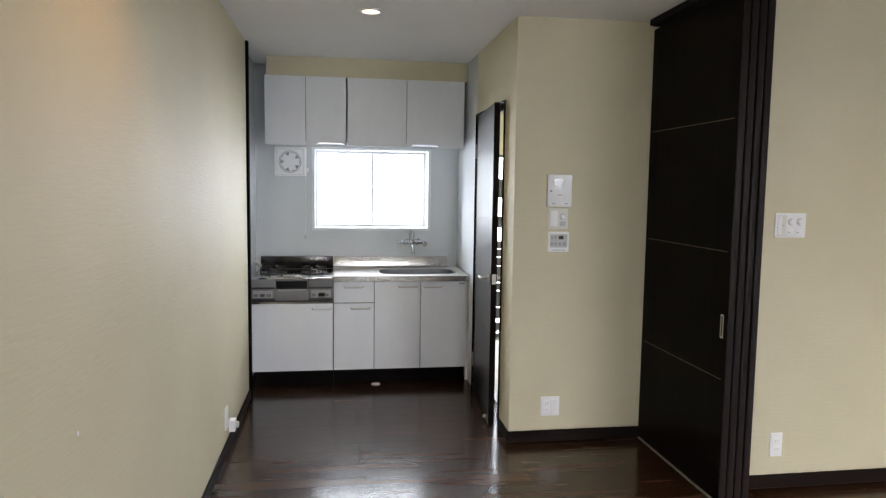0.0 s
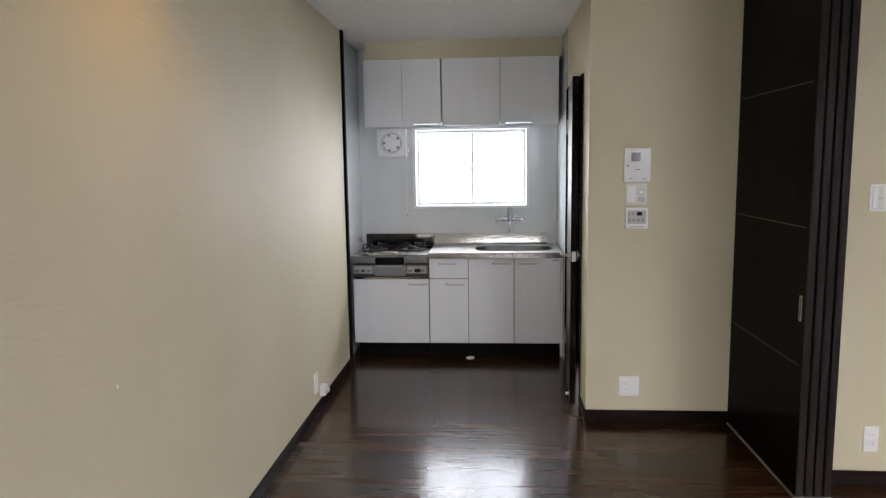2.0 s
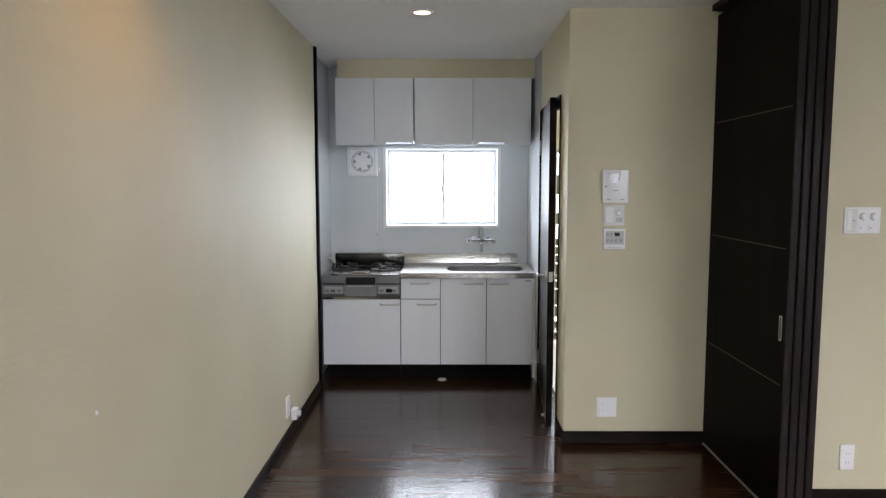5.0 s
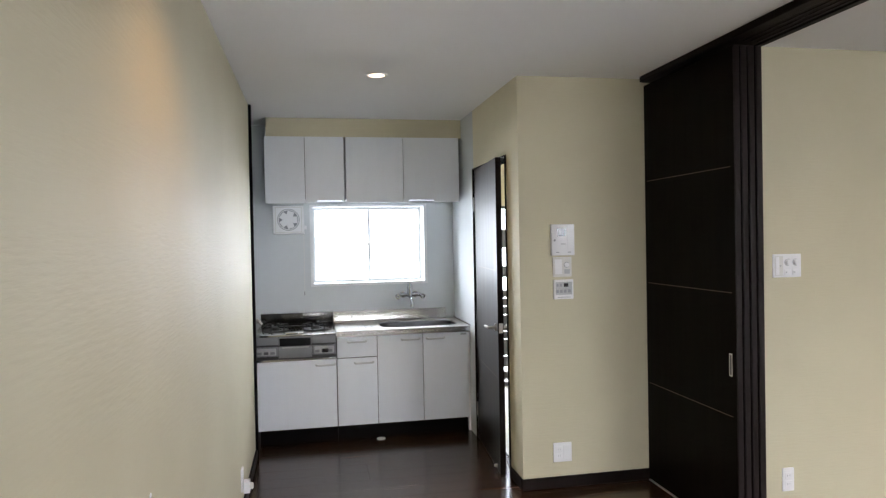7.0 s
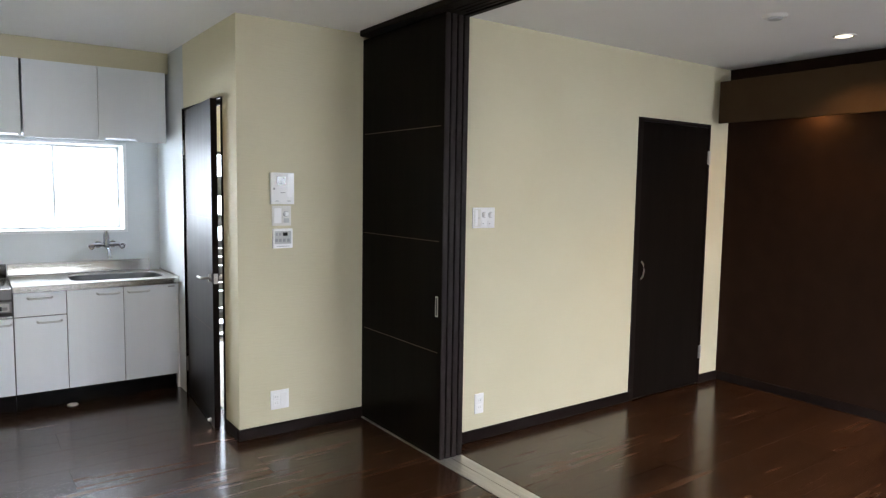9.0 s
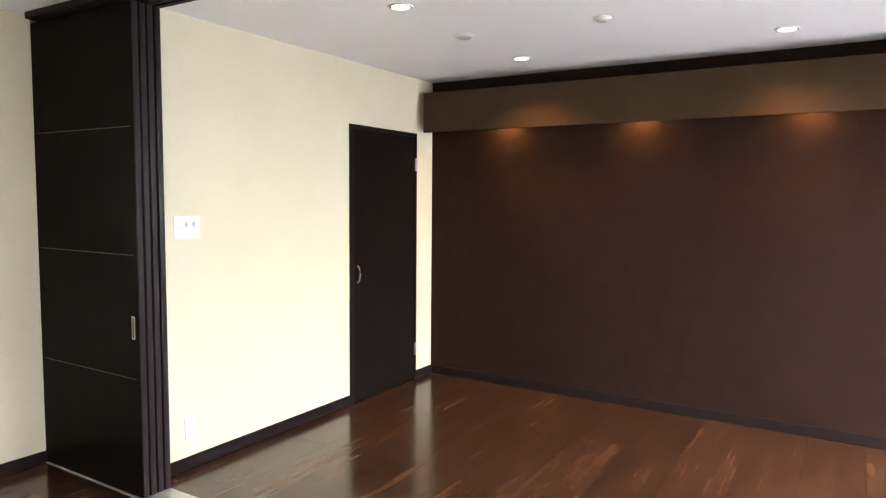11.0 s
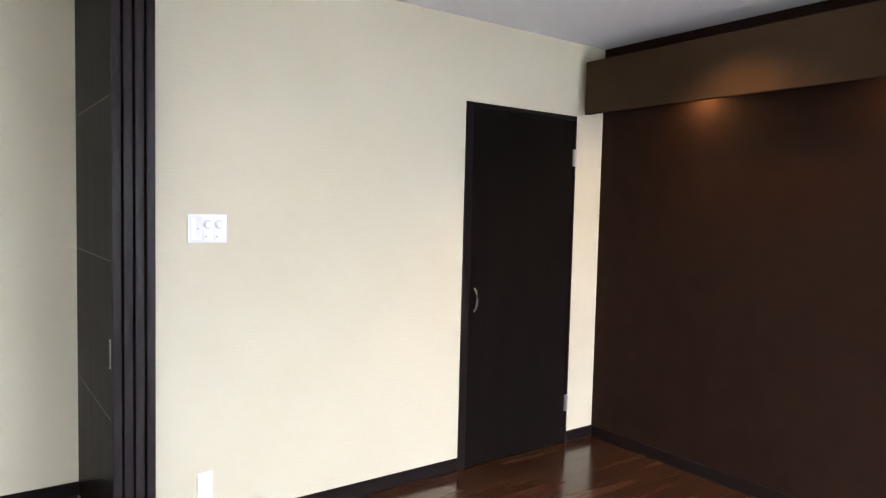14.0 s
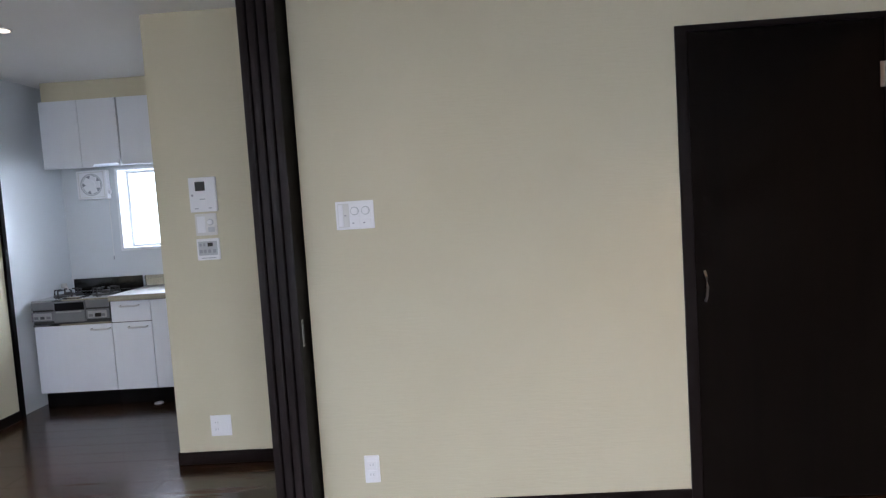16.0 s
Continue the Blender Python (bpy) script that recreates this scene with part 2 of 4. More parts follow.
def prism(profile, axis, a, b):
    """A profile of 2D points drawn out along an axis from a to b."""
    bm = bmesh.new()
    put = {"x": lambda u, v, w: (w, u, v), "y": lambda u, v, w: (u, w, v), "z": lambda u, v, w: (u, v, w)}[axis]
    p = [bm.verts.new(put(u, v, a)) for u, v in profile]
    q = [bm.verts.new(put(u, v, b)) for u, v in profile]
    n = len(profile)
    for i in range(n):
        bm.faces.new((p[i], p[(i + 1) % n], q[(i + 1) % n], q[i]))
    bm.faces.new(p[::-1])
    bm.faces.new(q)
    bmesh.ops.recalc_face_normals(bm, faces=bm.faces)
    return bm


def pierced(x0, x1, z0, z1, hx0, hx1, hz0, hz1, y0, y1):
    """A wall slab in one piece with one rectangular opening through it."""
    bm = bmesh.new()
    loops = [[bm.verts.new((x, y, z)) for x, z in ((a, c), (b, c), (b, d), (a, d))] for y in (y0, y1) for a, b, c, d in ((x0, x1, z0, z1), (hx0, hx1, hz0, hz1))]
    front_out, front_in, back_out, back_in = loops
    for p, q in ((front_out, front_in), (front_in, back_in), (back_in, back_out), (back_out, front_out)):
        for i in range(4):
            bm.faces.new((p[i], p[(i + 1) % 4], q[(i + 1) % 4], q[i]))
    bmesh.ops.recalc_face_normals(bm, faces=bm.faces)
    return bm


def base_of(ob):
    v = Vector((0, 0, 0))
    while ob:
        v += ob.location
        ob = ob.parent
    return v


def part(name, bm, material, parent=None, label="", smooth=True):
    """One bmesh in world metres as one mesh object, under a thing or a part."""
    if parent:
        bmesh.ops.translate(bm, vec=-base_of(parent), verts=bm.verts)
    me = bpy.data.meshes.new(name)
    bm.to_mesh(me)
    bm.free()
    me.materials.append(material)
    if smooth:
        me.shade_smooth()
        me.set_sharp_from_angle(angle=radians(35))
    ob = new(name, me)
    if parent:
        ob.parent = parent
    if label:
        tagged(ob, label)
    return ob


def thing(name, at, label, category, group=""):
    ob = new(name)
    ob.location = at
    ob.empty_display_size = 0.05
    return tagged(ob, label, category, group)


def setting(name, bm, material, label, category, smooth=False):
    return tagged(part(name, bm, material, smooth=smooth), label, category, kind="structure")


# ---- the shell ----
SOUTH, BACK, H = -1.35, 5.94, 2.405
EAST, SW, COL = 5.155, 3.372, 4.10
KX0, KX1 = -0.045, 1.578
TRIM_Y = 5.10
BAL_L, BAL_R, BAL_H = (0.70, 1.95), (2.95, 5.00), 2.08

setting("wall_west", box(-0.17, 0.0, SOUTH - 0.15, TRIM_Y - 0.012, -0.1, H + 0.1), WALLPAPER, "cream textured wallpaper on a long plain wall", "wall")
setting("wall_kitchen_west", box(-0.17, KX0, TRIM_Y + 0.030, BACK, -0.1, H + 0.1), PANEL, "glossy white kitchen panel beside the stove", "wall")
setting("trim_corner", box(-0.17, 0.018, TRIM_Y - 0.012, TRIM_Y + 0.030, 0, H, 0.002, 1), KICK, "thin black upright edge trim between wallpaper and panel", "trim")
WX0, WX1, WZ0, WZ1 = 0.408, 1.340, 1.118, 1.760
setting("wall_kitchen_north", pierced(-0.17, KX1 + 0.10, -0.1, H + 0.1, WX0, WX1, WZ0, WZ1, BACK, BACK + 0.22), PANEL, "glossy white kitchen panel wall with a window", "wall")
DY0, DY1, DZ = 4.355, 5.175, 1.972
setting("wall_kitchen_east", join(box(KX1, KX1 + 0.10, COL, DY0, -0.1, H + 0.1), box(KX1, KX1 + 0.10, DY0, DY1, DZ, H + 0.1)), WALLPAPER, "cream wallpaper wall with a doorway beside the kitchen", "wall")
setting("wall_kitchen_panel_east", box(KX1, KX1 + 0.10, DY1, BACK, -0.1, H + 0.1), PANEL, "glossy white kitchen panel beside the sink", "wall")
setting("wall_column", box(KX1 + 0.10, 2.60, COL, COL + 0.12, -0.1, H + 0.1), WALLPAPER, "cream wallpaper wall with intercom and switches", "wall")
SX0 = 2.530
D2X0, D2X1, D2Z = 4.09, 4.918, 1.976
setting("wall_north", join(box(SX0, D2X0, SW, SW + 0.12, -0.1, H + 0.1), box(D2X1, EAST + 0.15, SW, SW + 0.12, -0.1, H + 0.1), box(D2X0, D2X1, SW, SW + 0.12, D2Z, H + 0.1),
        box(SX0, SX0 + 0.068, SW + 0.12, COL, -0.1, H + 0.1)), WALLPAPER, "cream wallpaper wall with a dark door", "wall")
setting("wall_closet", join(box(D2X0 - 0.1, D2X0 - 0.02, SW + 0.12, SW + 0.7, -0.1, H), box(D2X1 + 0.02, D2X1 + 0.1, SW + 0.12, SW + 0.7, -0.1, H), box(D2X0 - 0.1, D2X1 + 0.1, SW + 0.7, SW + 0.78, -0.1, H)),
        PLASTER, "plain closet walls behind the dark door", "wall")
setting("wall_east", box(EAST, EAST + 0.15, SOUTH - 0.15, SW, -0.1, H + 0.1), BROWNPAPER, "dark brown textured accent wallpaper", "wall")
setting("wall_south", join(box(0.0, BAL_L[0], SOUTH - 0.15, SOUTH, -0.1, H + 0.1), box(BAL_L[1], BAL_R[0], SOUTH - 0.15, SOUTH, -0.1, H + 0.1), box(BAL_R[1], EAST, SOUTH - 0.15, SOUTH, -0.1, H + 0.1),
        box(BAL_L[0], BAL_L[1], SOUTH - 0.15, SOUTH, BAL_H, H + 0.1), box(BAL_R[0], BAL_R[1], SOUTH - 0.15, SOUTH, BAL_H, H + 0.1)), WALLPAPER, "cream wallpaper wall with two balcony windows", "wall")
# small entrance hall behind the kitchen door
HX1, HY0, HY1 = 3.05, COL + 0.12, 6.75
setting("wall_hall", join(box(HX1, HX1 + 0.1, HY0, HY1 + 0.1, -0.1, H + 0.1), box(KX1 + 0.10, 1.95, HY1, HY1 + 0.1, -0.1, H + 0.1), box(2.75, HX1, HY1, HY1 + 0.1, -0.1, H + 0.1),
        box(1.95, 2.75, HY1, HY1 + 0.1, 1.785, H + 0.1), box(KX1, KX1 + 0.1, BACK + 0.22, HY1 + 0.1, -0.1, H + 0.1)), WALLPAPER, "cream wallpaper walls of the entrance hall", "wall")
setting("ceiling", join(box(-0.17, EAST + 0.15, SOUTH - 0.15, SW + 0.8, H, H + 0.12), box(-0.17, HX1 + 0.1, SW + 0.8, HY1 + 0.1, H, H + 0.12)), CEILING, "matt white papered ceiling", "ceiling")
setting("soffit", box(0.085, KX1, 5.57, BACK, 2.263, H), WALLPAPER, "cream wallpaper soffit above the wall cabinets", "soffit")

# baseboards
BB = 0.068


def baseboard(x0, x1, y0, y1):
    return box(x0, x1, y0, y1, 0.0, BB, 0.003, 1)


for nm, b_ in (("baseboard_west", baseboard(0.0, 0.012, SOUTH, TRIM_Y - 0.012)), ("baseboard_column", baseboard(KX1 - 0.010, 2.383, COL - 0.012, COL)),
               ("baseboard_column_side", baseboard(KX1 - 0.012, KX1, COL, DY0 - 0.03)), ("baseboard_north", baseboard(SX0, D2X0, SW - 0.012, SW)),
               ("baseboard_north_end", baseboard(D2X1, EAST, SW - 0.012, SW)), ("baseboard_east", baseboard(EAST - 0.012, EAST, SOUTH, SW - 0.012))):
    setting(nm, b_, DARKTRIM, "low dark brown wooden baseboard", "baseboard")

# brown cove box with its lamps
setting("trim_cove_box", join(box(4.92, 4.942, SOUTH, 3.307, 1.982, 2.286, 0.002, 1), box(4.942, EAST, SOUTH, 3.307, 2.095, 2.110), box(4.942, EAST, SOUTH, 3.307, 2.271, 2.286)), BOXPAPER, "dark brown papered cove box along the accent wall", "cove")


# ---- daylight outside the windows ----
def backdrop(name, x0, x1, y, z0, z1, material, facing):
    bm = bmesh.new()
    pts = [(x0, y, z0), (x1, y, z0), (x1, y, z1), (x0, y, z1)]
    bm.faces.new([bm.verts.new(p) for p in (pts if facing < 0 else pts[::-1])])
    return setting(name, bm, material, "plain bright overcast sky outside the window", "backdrop")


backdrop("backdrop_north", -1.0, 2.8, 7.6, 0.98, 3.6, SKY_N, -1)
# Unseen block added under the raised sky edge, keeps low light off the ceiling.
setting("wall_neighbour_north", box(-1.0, 2.8, 7.62, 7.72, -0.6, 0.975), CONCRETE, "plain grey unseen block under the sky of the kitchen window", "wall")
backdrop("backdrop_south", -4.0, 9.2, -4.6, 1.36, 10.0, SKY_S, 1)
# Unseen screen added to cut the low sky, so upper walls get less light.
setting("wall_neighbour_south", box(-4.0, 9.2, -4.72, -4.62, -0.25, 1.355), CONCRETE, "plain grey unseen screen that cuts off the low south sky", "wall")
# Unseen slab added as a reflector that lights the ceiling from outside.
setting("terrace", box(-4.0, 9.2, -4.6, SOUTH - 0.15, -0.25, -0.06), CONCRETE, "pale unseen slab that bounces daylight up through the balcony windows", "terrace")


def sliding_window(name, x0, x1, y0, y1, z0, z1, label, rail=0.035, mid=None, edge=0.022):
    """A two-leaf sliding window in an opening through a wall."""
    w = tagged(part(name, join(box(x0, x0 + edge, y0, y1, z0, z1), box(x1 - edge, x1, y0, y1, z0, z1), box(x0 + edge, x1 - edge, y0, y1, z0, z0 + edge),
                               box(x0 + edge, x1 - edge, y0, y1, z1 - edge, z1)), SASH, smooth=False), label, "window", kind="structure")
    mid = mid or (x0 + x1) / 2
    for a, b, yy in ((x0 + edge, mid + rail / 2, (y0 + y1) / 2 - 0.018), (mid - rail / 2, x1 - edge, (y0 + y1) / 2 + 0.012)):
        s = part("sash", join(box(a, a + rail, yy, yy + 0.024, z0 + edge, z1 - edge), box(b - rail, b, yy, yy + 0.024, z0 + edge, z1 - edge),
                              box(a + rail, b - rail, yy, yy + 0.024, z0 + edge, z0 + edge + rail), box(a + rail, b - rail, yy, yy + 0.024, z1 - edge - rail, z1 - edge)), SASH, w, "white aluminium sash", smooth=False)
        g = part("pane", box(a + rail, b - rail, yy + 0.009, yy + 0.014, z0 + edge + rail, z1 - edge - rail), GLASS, s, smooth=False)
        g.visible_shadow = False
    return w


win = sliding_window("window_1", WX0, WX1, BACK + 0.12, BACK + 0.20, WZ0, WZ1, "white two-leaf sliding kitchen window, bright daylight behind", 0.019, 0.885, 0.010)
part("window_frame", join(box(WX0 - 0.014, WX0 + 0.010, BACK - 0.008, BACK + 0.12, WZ0 - 0.014, WZ1 + 0.010), box(WX1 - 0.010, WX1 + 0.014, BACK - 0.008, BACK + 0.12, WZ0 - 0.014, WZ1 + 0.010),
                          box(WX0 + 0.010, WX1 - 0.010, BACK - 0.008, BACK + 0.12, WZ0 - 0.014, WZ0 + 0.008), box(WX0 + 0.010, WX1 - 0.010, BACK - 0.008, BACK + 0.12, WZ1 - 0.008, WZ1 + 0.010)), SASH, win, smooth=False)
part("crescent_lock", join(box(0.872, 0.890, BACK + 0.122, BACK + 0.135, 1.40, 1.45, 0.003), tube([(0.884, BACK + 0.128, 1.425), (0.868, BACK + 0.115, 1.435), (0.862, BACK + 0.110, 1.455)], 0.005)), IVORY, win)
sliding_window("window_2", *BAL_L, SOUTH - 0.15, SOUTH - 0.05, 0.0, BAL_H, "tall white sliding balcony window", 0.05)
sliding_window("window_3", *BAL_R, SOUTH - 0.15, SOUTH - 0.05, 0.0, BAL_H, "tall white sliding balcony window", 0.05)


# ---- lamps ----
def downlight(x, y, watts, group="recessed ceiling downlights", z=H, r=0.055, cone=138):
    d = thing("downlight", (x, y, z), "round white recessed downlight, lit warm, in the ceiling", "downlight", group)
    part("trim_ring", ring((x, y, z - 0.002), r + 0.010, r, 0.008), WHITE, d)
    part("reflector", ring((x, y, z - 0.003), r + 0.001, r - 0.008, 0.004), CHROME, d, "bright reflector rim")
    part("bulb", rod((x, y, z - 0.001), r - 0.009, 0.004, seg=32), BULB, d, "glowing warm lamp disc")
    lamp = bpy.data.lights.new("downlight_lamp", "SPOT")
    lamp.energy, lamp.color, lamp.spot_size, lamp.spot_blend, lamp.shadow_soft_size = watts, LAMP_WARM, radians(cone), 0.7, 0.045
    ob = new("downlight_lamp", lamp)
    ob.matrix_world = look((x, y, z - 0.012), (x, y, 0))
    ob.rotation_euler = (0, 0, 0)
    return d


CEIL_W = 16.0
downlight(0.42, 2.25, 29.0, cone=126)
downlight(0.78, 4.175, 12.0)
downlight(2.15, 5.75, 24.0)
for x, y in ((3.20, 2.31), (3.20, 0.73)):
    downlight(x, y, CEIL_W)
for y in (2.32, 0.73):
    downlight(4.61, y, 62.0, cone=116)
for y in (2.67, 1.65, 0.63, -0.39):
    downlight(5.068, y, 20.0, "cove box downlights", 2.095, 0.030, 176)


# ---- doors ----
def lever(parent, x, y, z, side, axis_y=-1):
    """A lever handle with its rose on a door face whose outside is -x (side -1) or +x."""
    part("rose", rod((x + side * 0.005, y, z), 0.024, 0.010, "x", bevel=0.002), SATIN, parent)
    part("lever", tube([(x + side * 0.005, y, z), (x + side * 0.045, y, z), (x + side * 0.052, y + 0.010, z), (x + side * 0.052, y + 0.11, z - 0.003)], 0.008), SATIN, parent, "satin nickel lever")


tagged(part("door_1", join(box(KX1 - 0.008, KX1 + 0.108, DY0 - 0.014, DY0, 0, DZ + 0.008), box(KX1 - 0.008, KX1 + 0.108, DY1, DY1 + 0.014, 0, DZ + 0.008), box(KX1 - 0.010, KX1 + 0.108, DY0, DY1, DZ, DZ + 0.008)),
                     DARKWOOD, smooth=False), "dark wooden door frame beside the kitchen", "door frame", kind="structure")
LEAF = DY1 - DY0 - 0.01
hinge = (KX1 + 0.004, DY1 - 0.004, 0)
leaf = thing("kitchen_door", (0, 0, 0), "dark-stained wooden door with thin inlay lines, slightly ajar", "door")
part("leaf", box(0.0, 0.036, -LEAF + 0.002, 0.0, 0.006, DZ - 0.004, 0.0015, 1), GLOSSWOOD, leaf)
part("edge_band", box(0.0005, 0.0355, -LEAF, -LEAF + 0.0025, 0.006, DZ - 0.004), DARKTRIM, leaf, "dark brown edge band", smooth=False)
for z in (0.60, 1.27):
    part("inlay", box(-0.0012, 0.001, -LEAF + 0.005, -0.12, z, z + 0.003), INLAY, leaf, "thin inlaid line")
lever(leaf, 0.0, -LEAF + 0.055, 0.915, -1)
lever(leaf, 0.036, -LEAF + 0.055, 0.915, 1)
part("latch_plate", box(0.006, 0.030, -LEAF - 0.0015, -LEAF + 0.001, 0.885, 0.945), SATIN, leaf, "satin latch plate")
part("latch_bolt", box(0.012, 0.024, -LEAF - 0.010, -LEAF, 0.905, 0.925, 0.002), SATIN, leaf)
for z in (0.22, 1.72):
    part("door_hinge", rod((-0.004, 0.002, z), 0.006, 0.10), SATIN, leaf)
part("bumper_base", rod((-0.003, -0.714, 0.036), 0.014, 0.006, "x", bevel=0.002), SATIN, leaf)
part("bumper", rod((-0.013, -0.714, 0.036), 0.009, 0.016, "x", bevel=0.003), IVORY, leaf, "pale rubber door bumper")
AJAR = 4.7
leaf.location, leaf.rotation_euler = hinge, (0, 0, radians(-AJAR))

d2 = thing("dark_door", (4.50, SW, 0), "plain dark-stained wooden closet door, closed, with bow handle", "door")
part("frame", join(box(D2X0, D2X0 + 0.045, SW - 0.010, SW + 0.11, 0, D2Z), box(D2X1 - 0.012, D2X1, SW - 0.010, SW + 0.11, 0, D2Z), box(D2X0 + 0.045, D2X1 - 0.012, SW - 0.010, SW + 0.11, D2Z - 0.025, D2Z)), DARKTRIM, d2, smooth=False)
dl = part("leaf", box(D2X0 + 0.048, D2X1 - 0.015, SW - 0.006, SW + 0.030, 0.008, D2Z - 0.028, 0.0015, 1), DARKWOOD, d2)
part("handle", tube([(4.174, SW - 0.006, 0.985), (4.175, SW - 0.022, 0.965), (4.177, SW - 0.029, 0.922), (4.175, SW - 0.022, 0.880), (4.174, SW - 0.006, 0.860)], 0.0055), SATIN, dl, "bowed satin nickel handle")
for z in (1.730, 0.250):
    part("hinge", join(rod((D2X1 - 0.006, SW - 0.014, z), 0.007, 0.10), box(D2X1 - 0.030, D2X1 - 0.006, SW - 0.0125, SW - 0.0105, z - 0.05, z + 0.05)), SATIN, d2, "satin butt hinge")

# stacked sliding panels and their track
PX0, PW, PT = 2.369, 0.0315, 0.0395
for i in range(4):
    x = PX0 + i * PT
    sp = thing("sliding_door_panel", (x, 3.66, 0.006), "tall dark-stained sliding door panel, slid back on the stack", "sliding door", "stacked sliding door panels")
    y0, y1 = 3.232, 4.085
    if i == 0:
        y1 = COL - 0.002
    part("leaf", box(x, x + PW, y0 + 0.002, y1, 0.008, 2.364), DARKWOOD, sp, smooth=False)
    part("edge_band", box(x + 0.0005, x + PW - 0.0005, y0 - 0.005, y0 + 0.002, 0.008, 2.364, 0.002, 2), DARKEDGE, sp, "slightly lighter edge band")
    for z in (0.590, 1.188, 1.793):
        part("inlay", box(x - 0.0010, x + 0.001, y0 + 0.03, y1 - 0.03, z - 0.0018, z + 0.0018), INLAY, sp, "thin inlaid line")
    if i in (0, 3):
        sx = x - 0.001 if i == 0 else x + PW - 0.0005
        pl = part("pull", box(sx, sx + 0.0015, y0 + 0.032, y0 + 0.056, 0.784, 0.894), SATIN, sp, "recessed satin pull")
        part("recess", box(sx - 0.0006 if i == 0 else sx + 0.0009, sx + 0.0006 if i == 0 else sx + 0.0021, y0 + 0.038, y0 + 0.051, 0.791, 0.887), STOVE_DARK, pl)
setting("trim_lintel", join(box(2.312, 2.362, SOUTH, COL - 0.06, 2.370, H, 0.006, 2), box(2.362, 2.525, SOUTH, COL, 2.384, H), box(2.525, 2.562, SOUTH, SW, 2.376, H, 0.004, 2)),
        DARKTRIM, "dark wooden head track along the ceiling", "track")
for k, xr in enumerate((2.385, 2.4225, 2.460, 2.4975)):
    setting("trim_track_%d" % (k + 1), box(xr - 0.006, xr + 0.006, SOUTH, 3.225, 2.378, 2.384, 0.001, 1), DARKEDGE, "narrow dark guide in the head track", "track")
setting("trim_floor_rail", join(box(2.360, 2.443, SOUTH, COL - 0.014, 0.001, 0.005, 0.001, 1), box(2.449, 2.522, SOUTH, COL - 0.014, 0.001, 0.005, 0.001, 1), box(2.443, 2.449, SOUTH, COL - 0.014, 0.0008, 0.002)),
        ALU, "flat aluminium floor rail of the sliding doors", "rail")


# ---- kitchen ----
FY, KY = 5.365, 5.390


def bow_handle(xc, z, parent, w=0.135):
    return part("handle", tube([(xc - w / 2, FY, z), (xc - w / 2, FY - 0.020, z - 0.001), (xc - w / 2 + 0.008, FY - 0.030, z - 0.003), (xc + w / 2 - 0.008, FY - 0.030, z - 0.003), (xc + w / 2, FY - 0.020, z - 0.001), (xc + w / 2, FY, z)], 0.0065), HANDLE, parent, "slim satin bow handle")


def front(name, x0, x1, z0, z1, parent, hx):
    d = part(name, box(x0 + 0.0028, x1 - 0.0028, FY, FY + 0.018, z0 + 0.0028, z1 - 0.0028, 0.002, 2), CABINET, parent, "white door front" if name == "door" else "white drawer front")
    if hx is not None:
        bow_handle(hx, z1 - 0.035, d)
    return d


gb = thing("stove_cabinet", (0.27, 5.65, 0), "low white base cabinet under the gas stove", "cabinet", "kitchen base cabinets")
part("body", box(-0.018, 0.566, FY + 0.018, BACK - 0.004, 0.104, 0.600), CARCASS, gb, smooth=False)
part("kick", box(0.012, 0.566, KY, KY + 0.016, 0.0, 0.104), KICK, gb, "black kick board", smooth=False)
front("door", -0.018, 0.566, 0.106, 0.606, gb, 0.485)
part("top_strip", box(-0.020, 0.566, FY - 0.004, BACK - 0.004, 0.606, 0.623, 0.002, 1), STEEL, gb, "steel top strip")
sk = thing("sink_cabinet", (1.06, 5.65, 0), "white base cabinet with drawer and doors under the sink", "cabinet", "kitchen base cabinets")
part("body", box(0.568, 1.560, FY + 0.018, BACK - 0.004, 0.104, 0.56), CARCASS, sk, smooth=False)
part("side_panel", join(box(0.568, 0.584, FY + 0.018, BACK - 0.004, 0.56, 0.766), box(1.544, 1.560, FY + 0.018, BACK - 0.004, 0.56, 0.766), box(0.584, 1.544, FY + 0.018, FY + 0.03, 0.56, 0.766)), CARCASS, sk, smooth=False)
part("kick", box(0.568, 1.552, KY, KY + 0.016, 0.0, 0.104), KICK, sk, "black kick board", smooth=False)
front("drawer", 0.568, 0.866, 0.608, 0.764, sk, 0.715)
front("door", 0.568, 0.866, 0.106, 0.606, sk, 0.765)
front("door", 0.866, 1.211, 0.106, 0.764, sk, 1.115)
d_ = front("door", 1.211, 1.560, 0.106, 0.764, sk, 1.305)
part("badge", box(1.500, 1.545, FY - 0.001, FY + 0.001, 0.742, 0.750), GREYPL, d_, "tiny grey maker's badge bar")
part("filler", box(1.560, KX1 - 0.001, FY + 0.02, FY + 0.035, 0.0, 0.80), WHITE, sk, "white filler strip", smooth=False)
vent = thing("floor_cap", (0.878, 5.335, 0.0), "small round metal cap on the floor before the kitchen", "cap")
part("cap", rod((0.878, 5.335, 0.003), 0.032, 0.006, seg=32, bevel=0.002), HANDLE, vent)


def rounded(x0, x1, y0, y1, r, n=6):
    pts = []
    for cx, cy, a0 in ((x1 - r, y1 - r, 0), (x0 + r, y1 - r, 90), (x0 + r, y0 + r, 180), (x1 - r, y0 + r, 270)):
        pts += [(cx + r * math.cos(radians(a0 + 90 * k / n)), cy + r * math.sin(radians(a0 + 90 * k / n))) for k in range(n + 1)]
    return pts


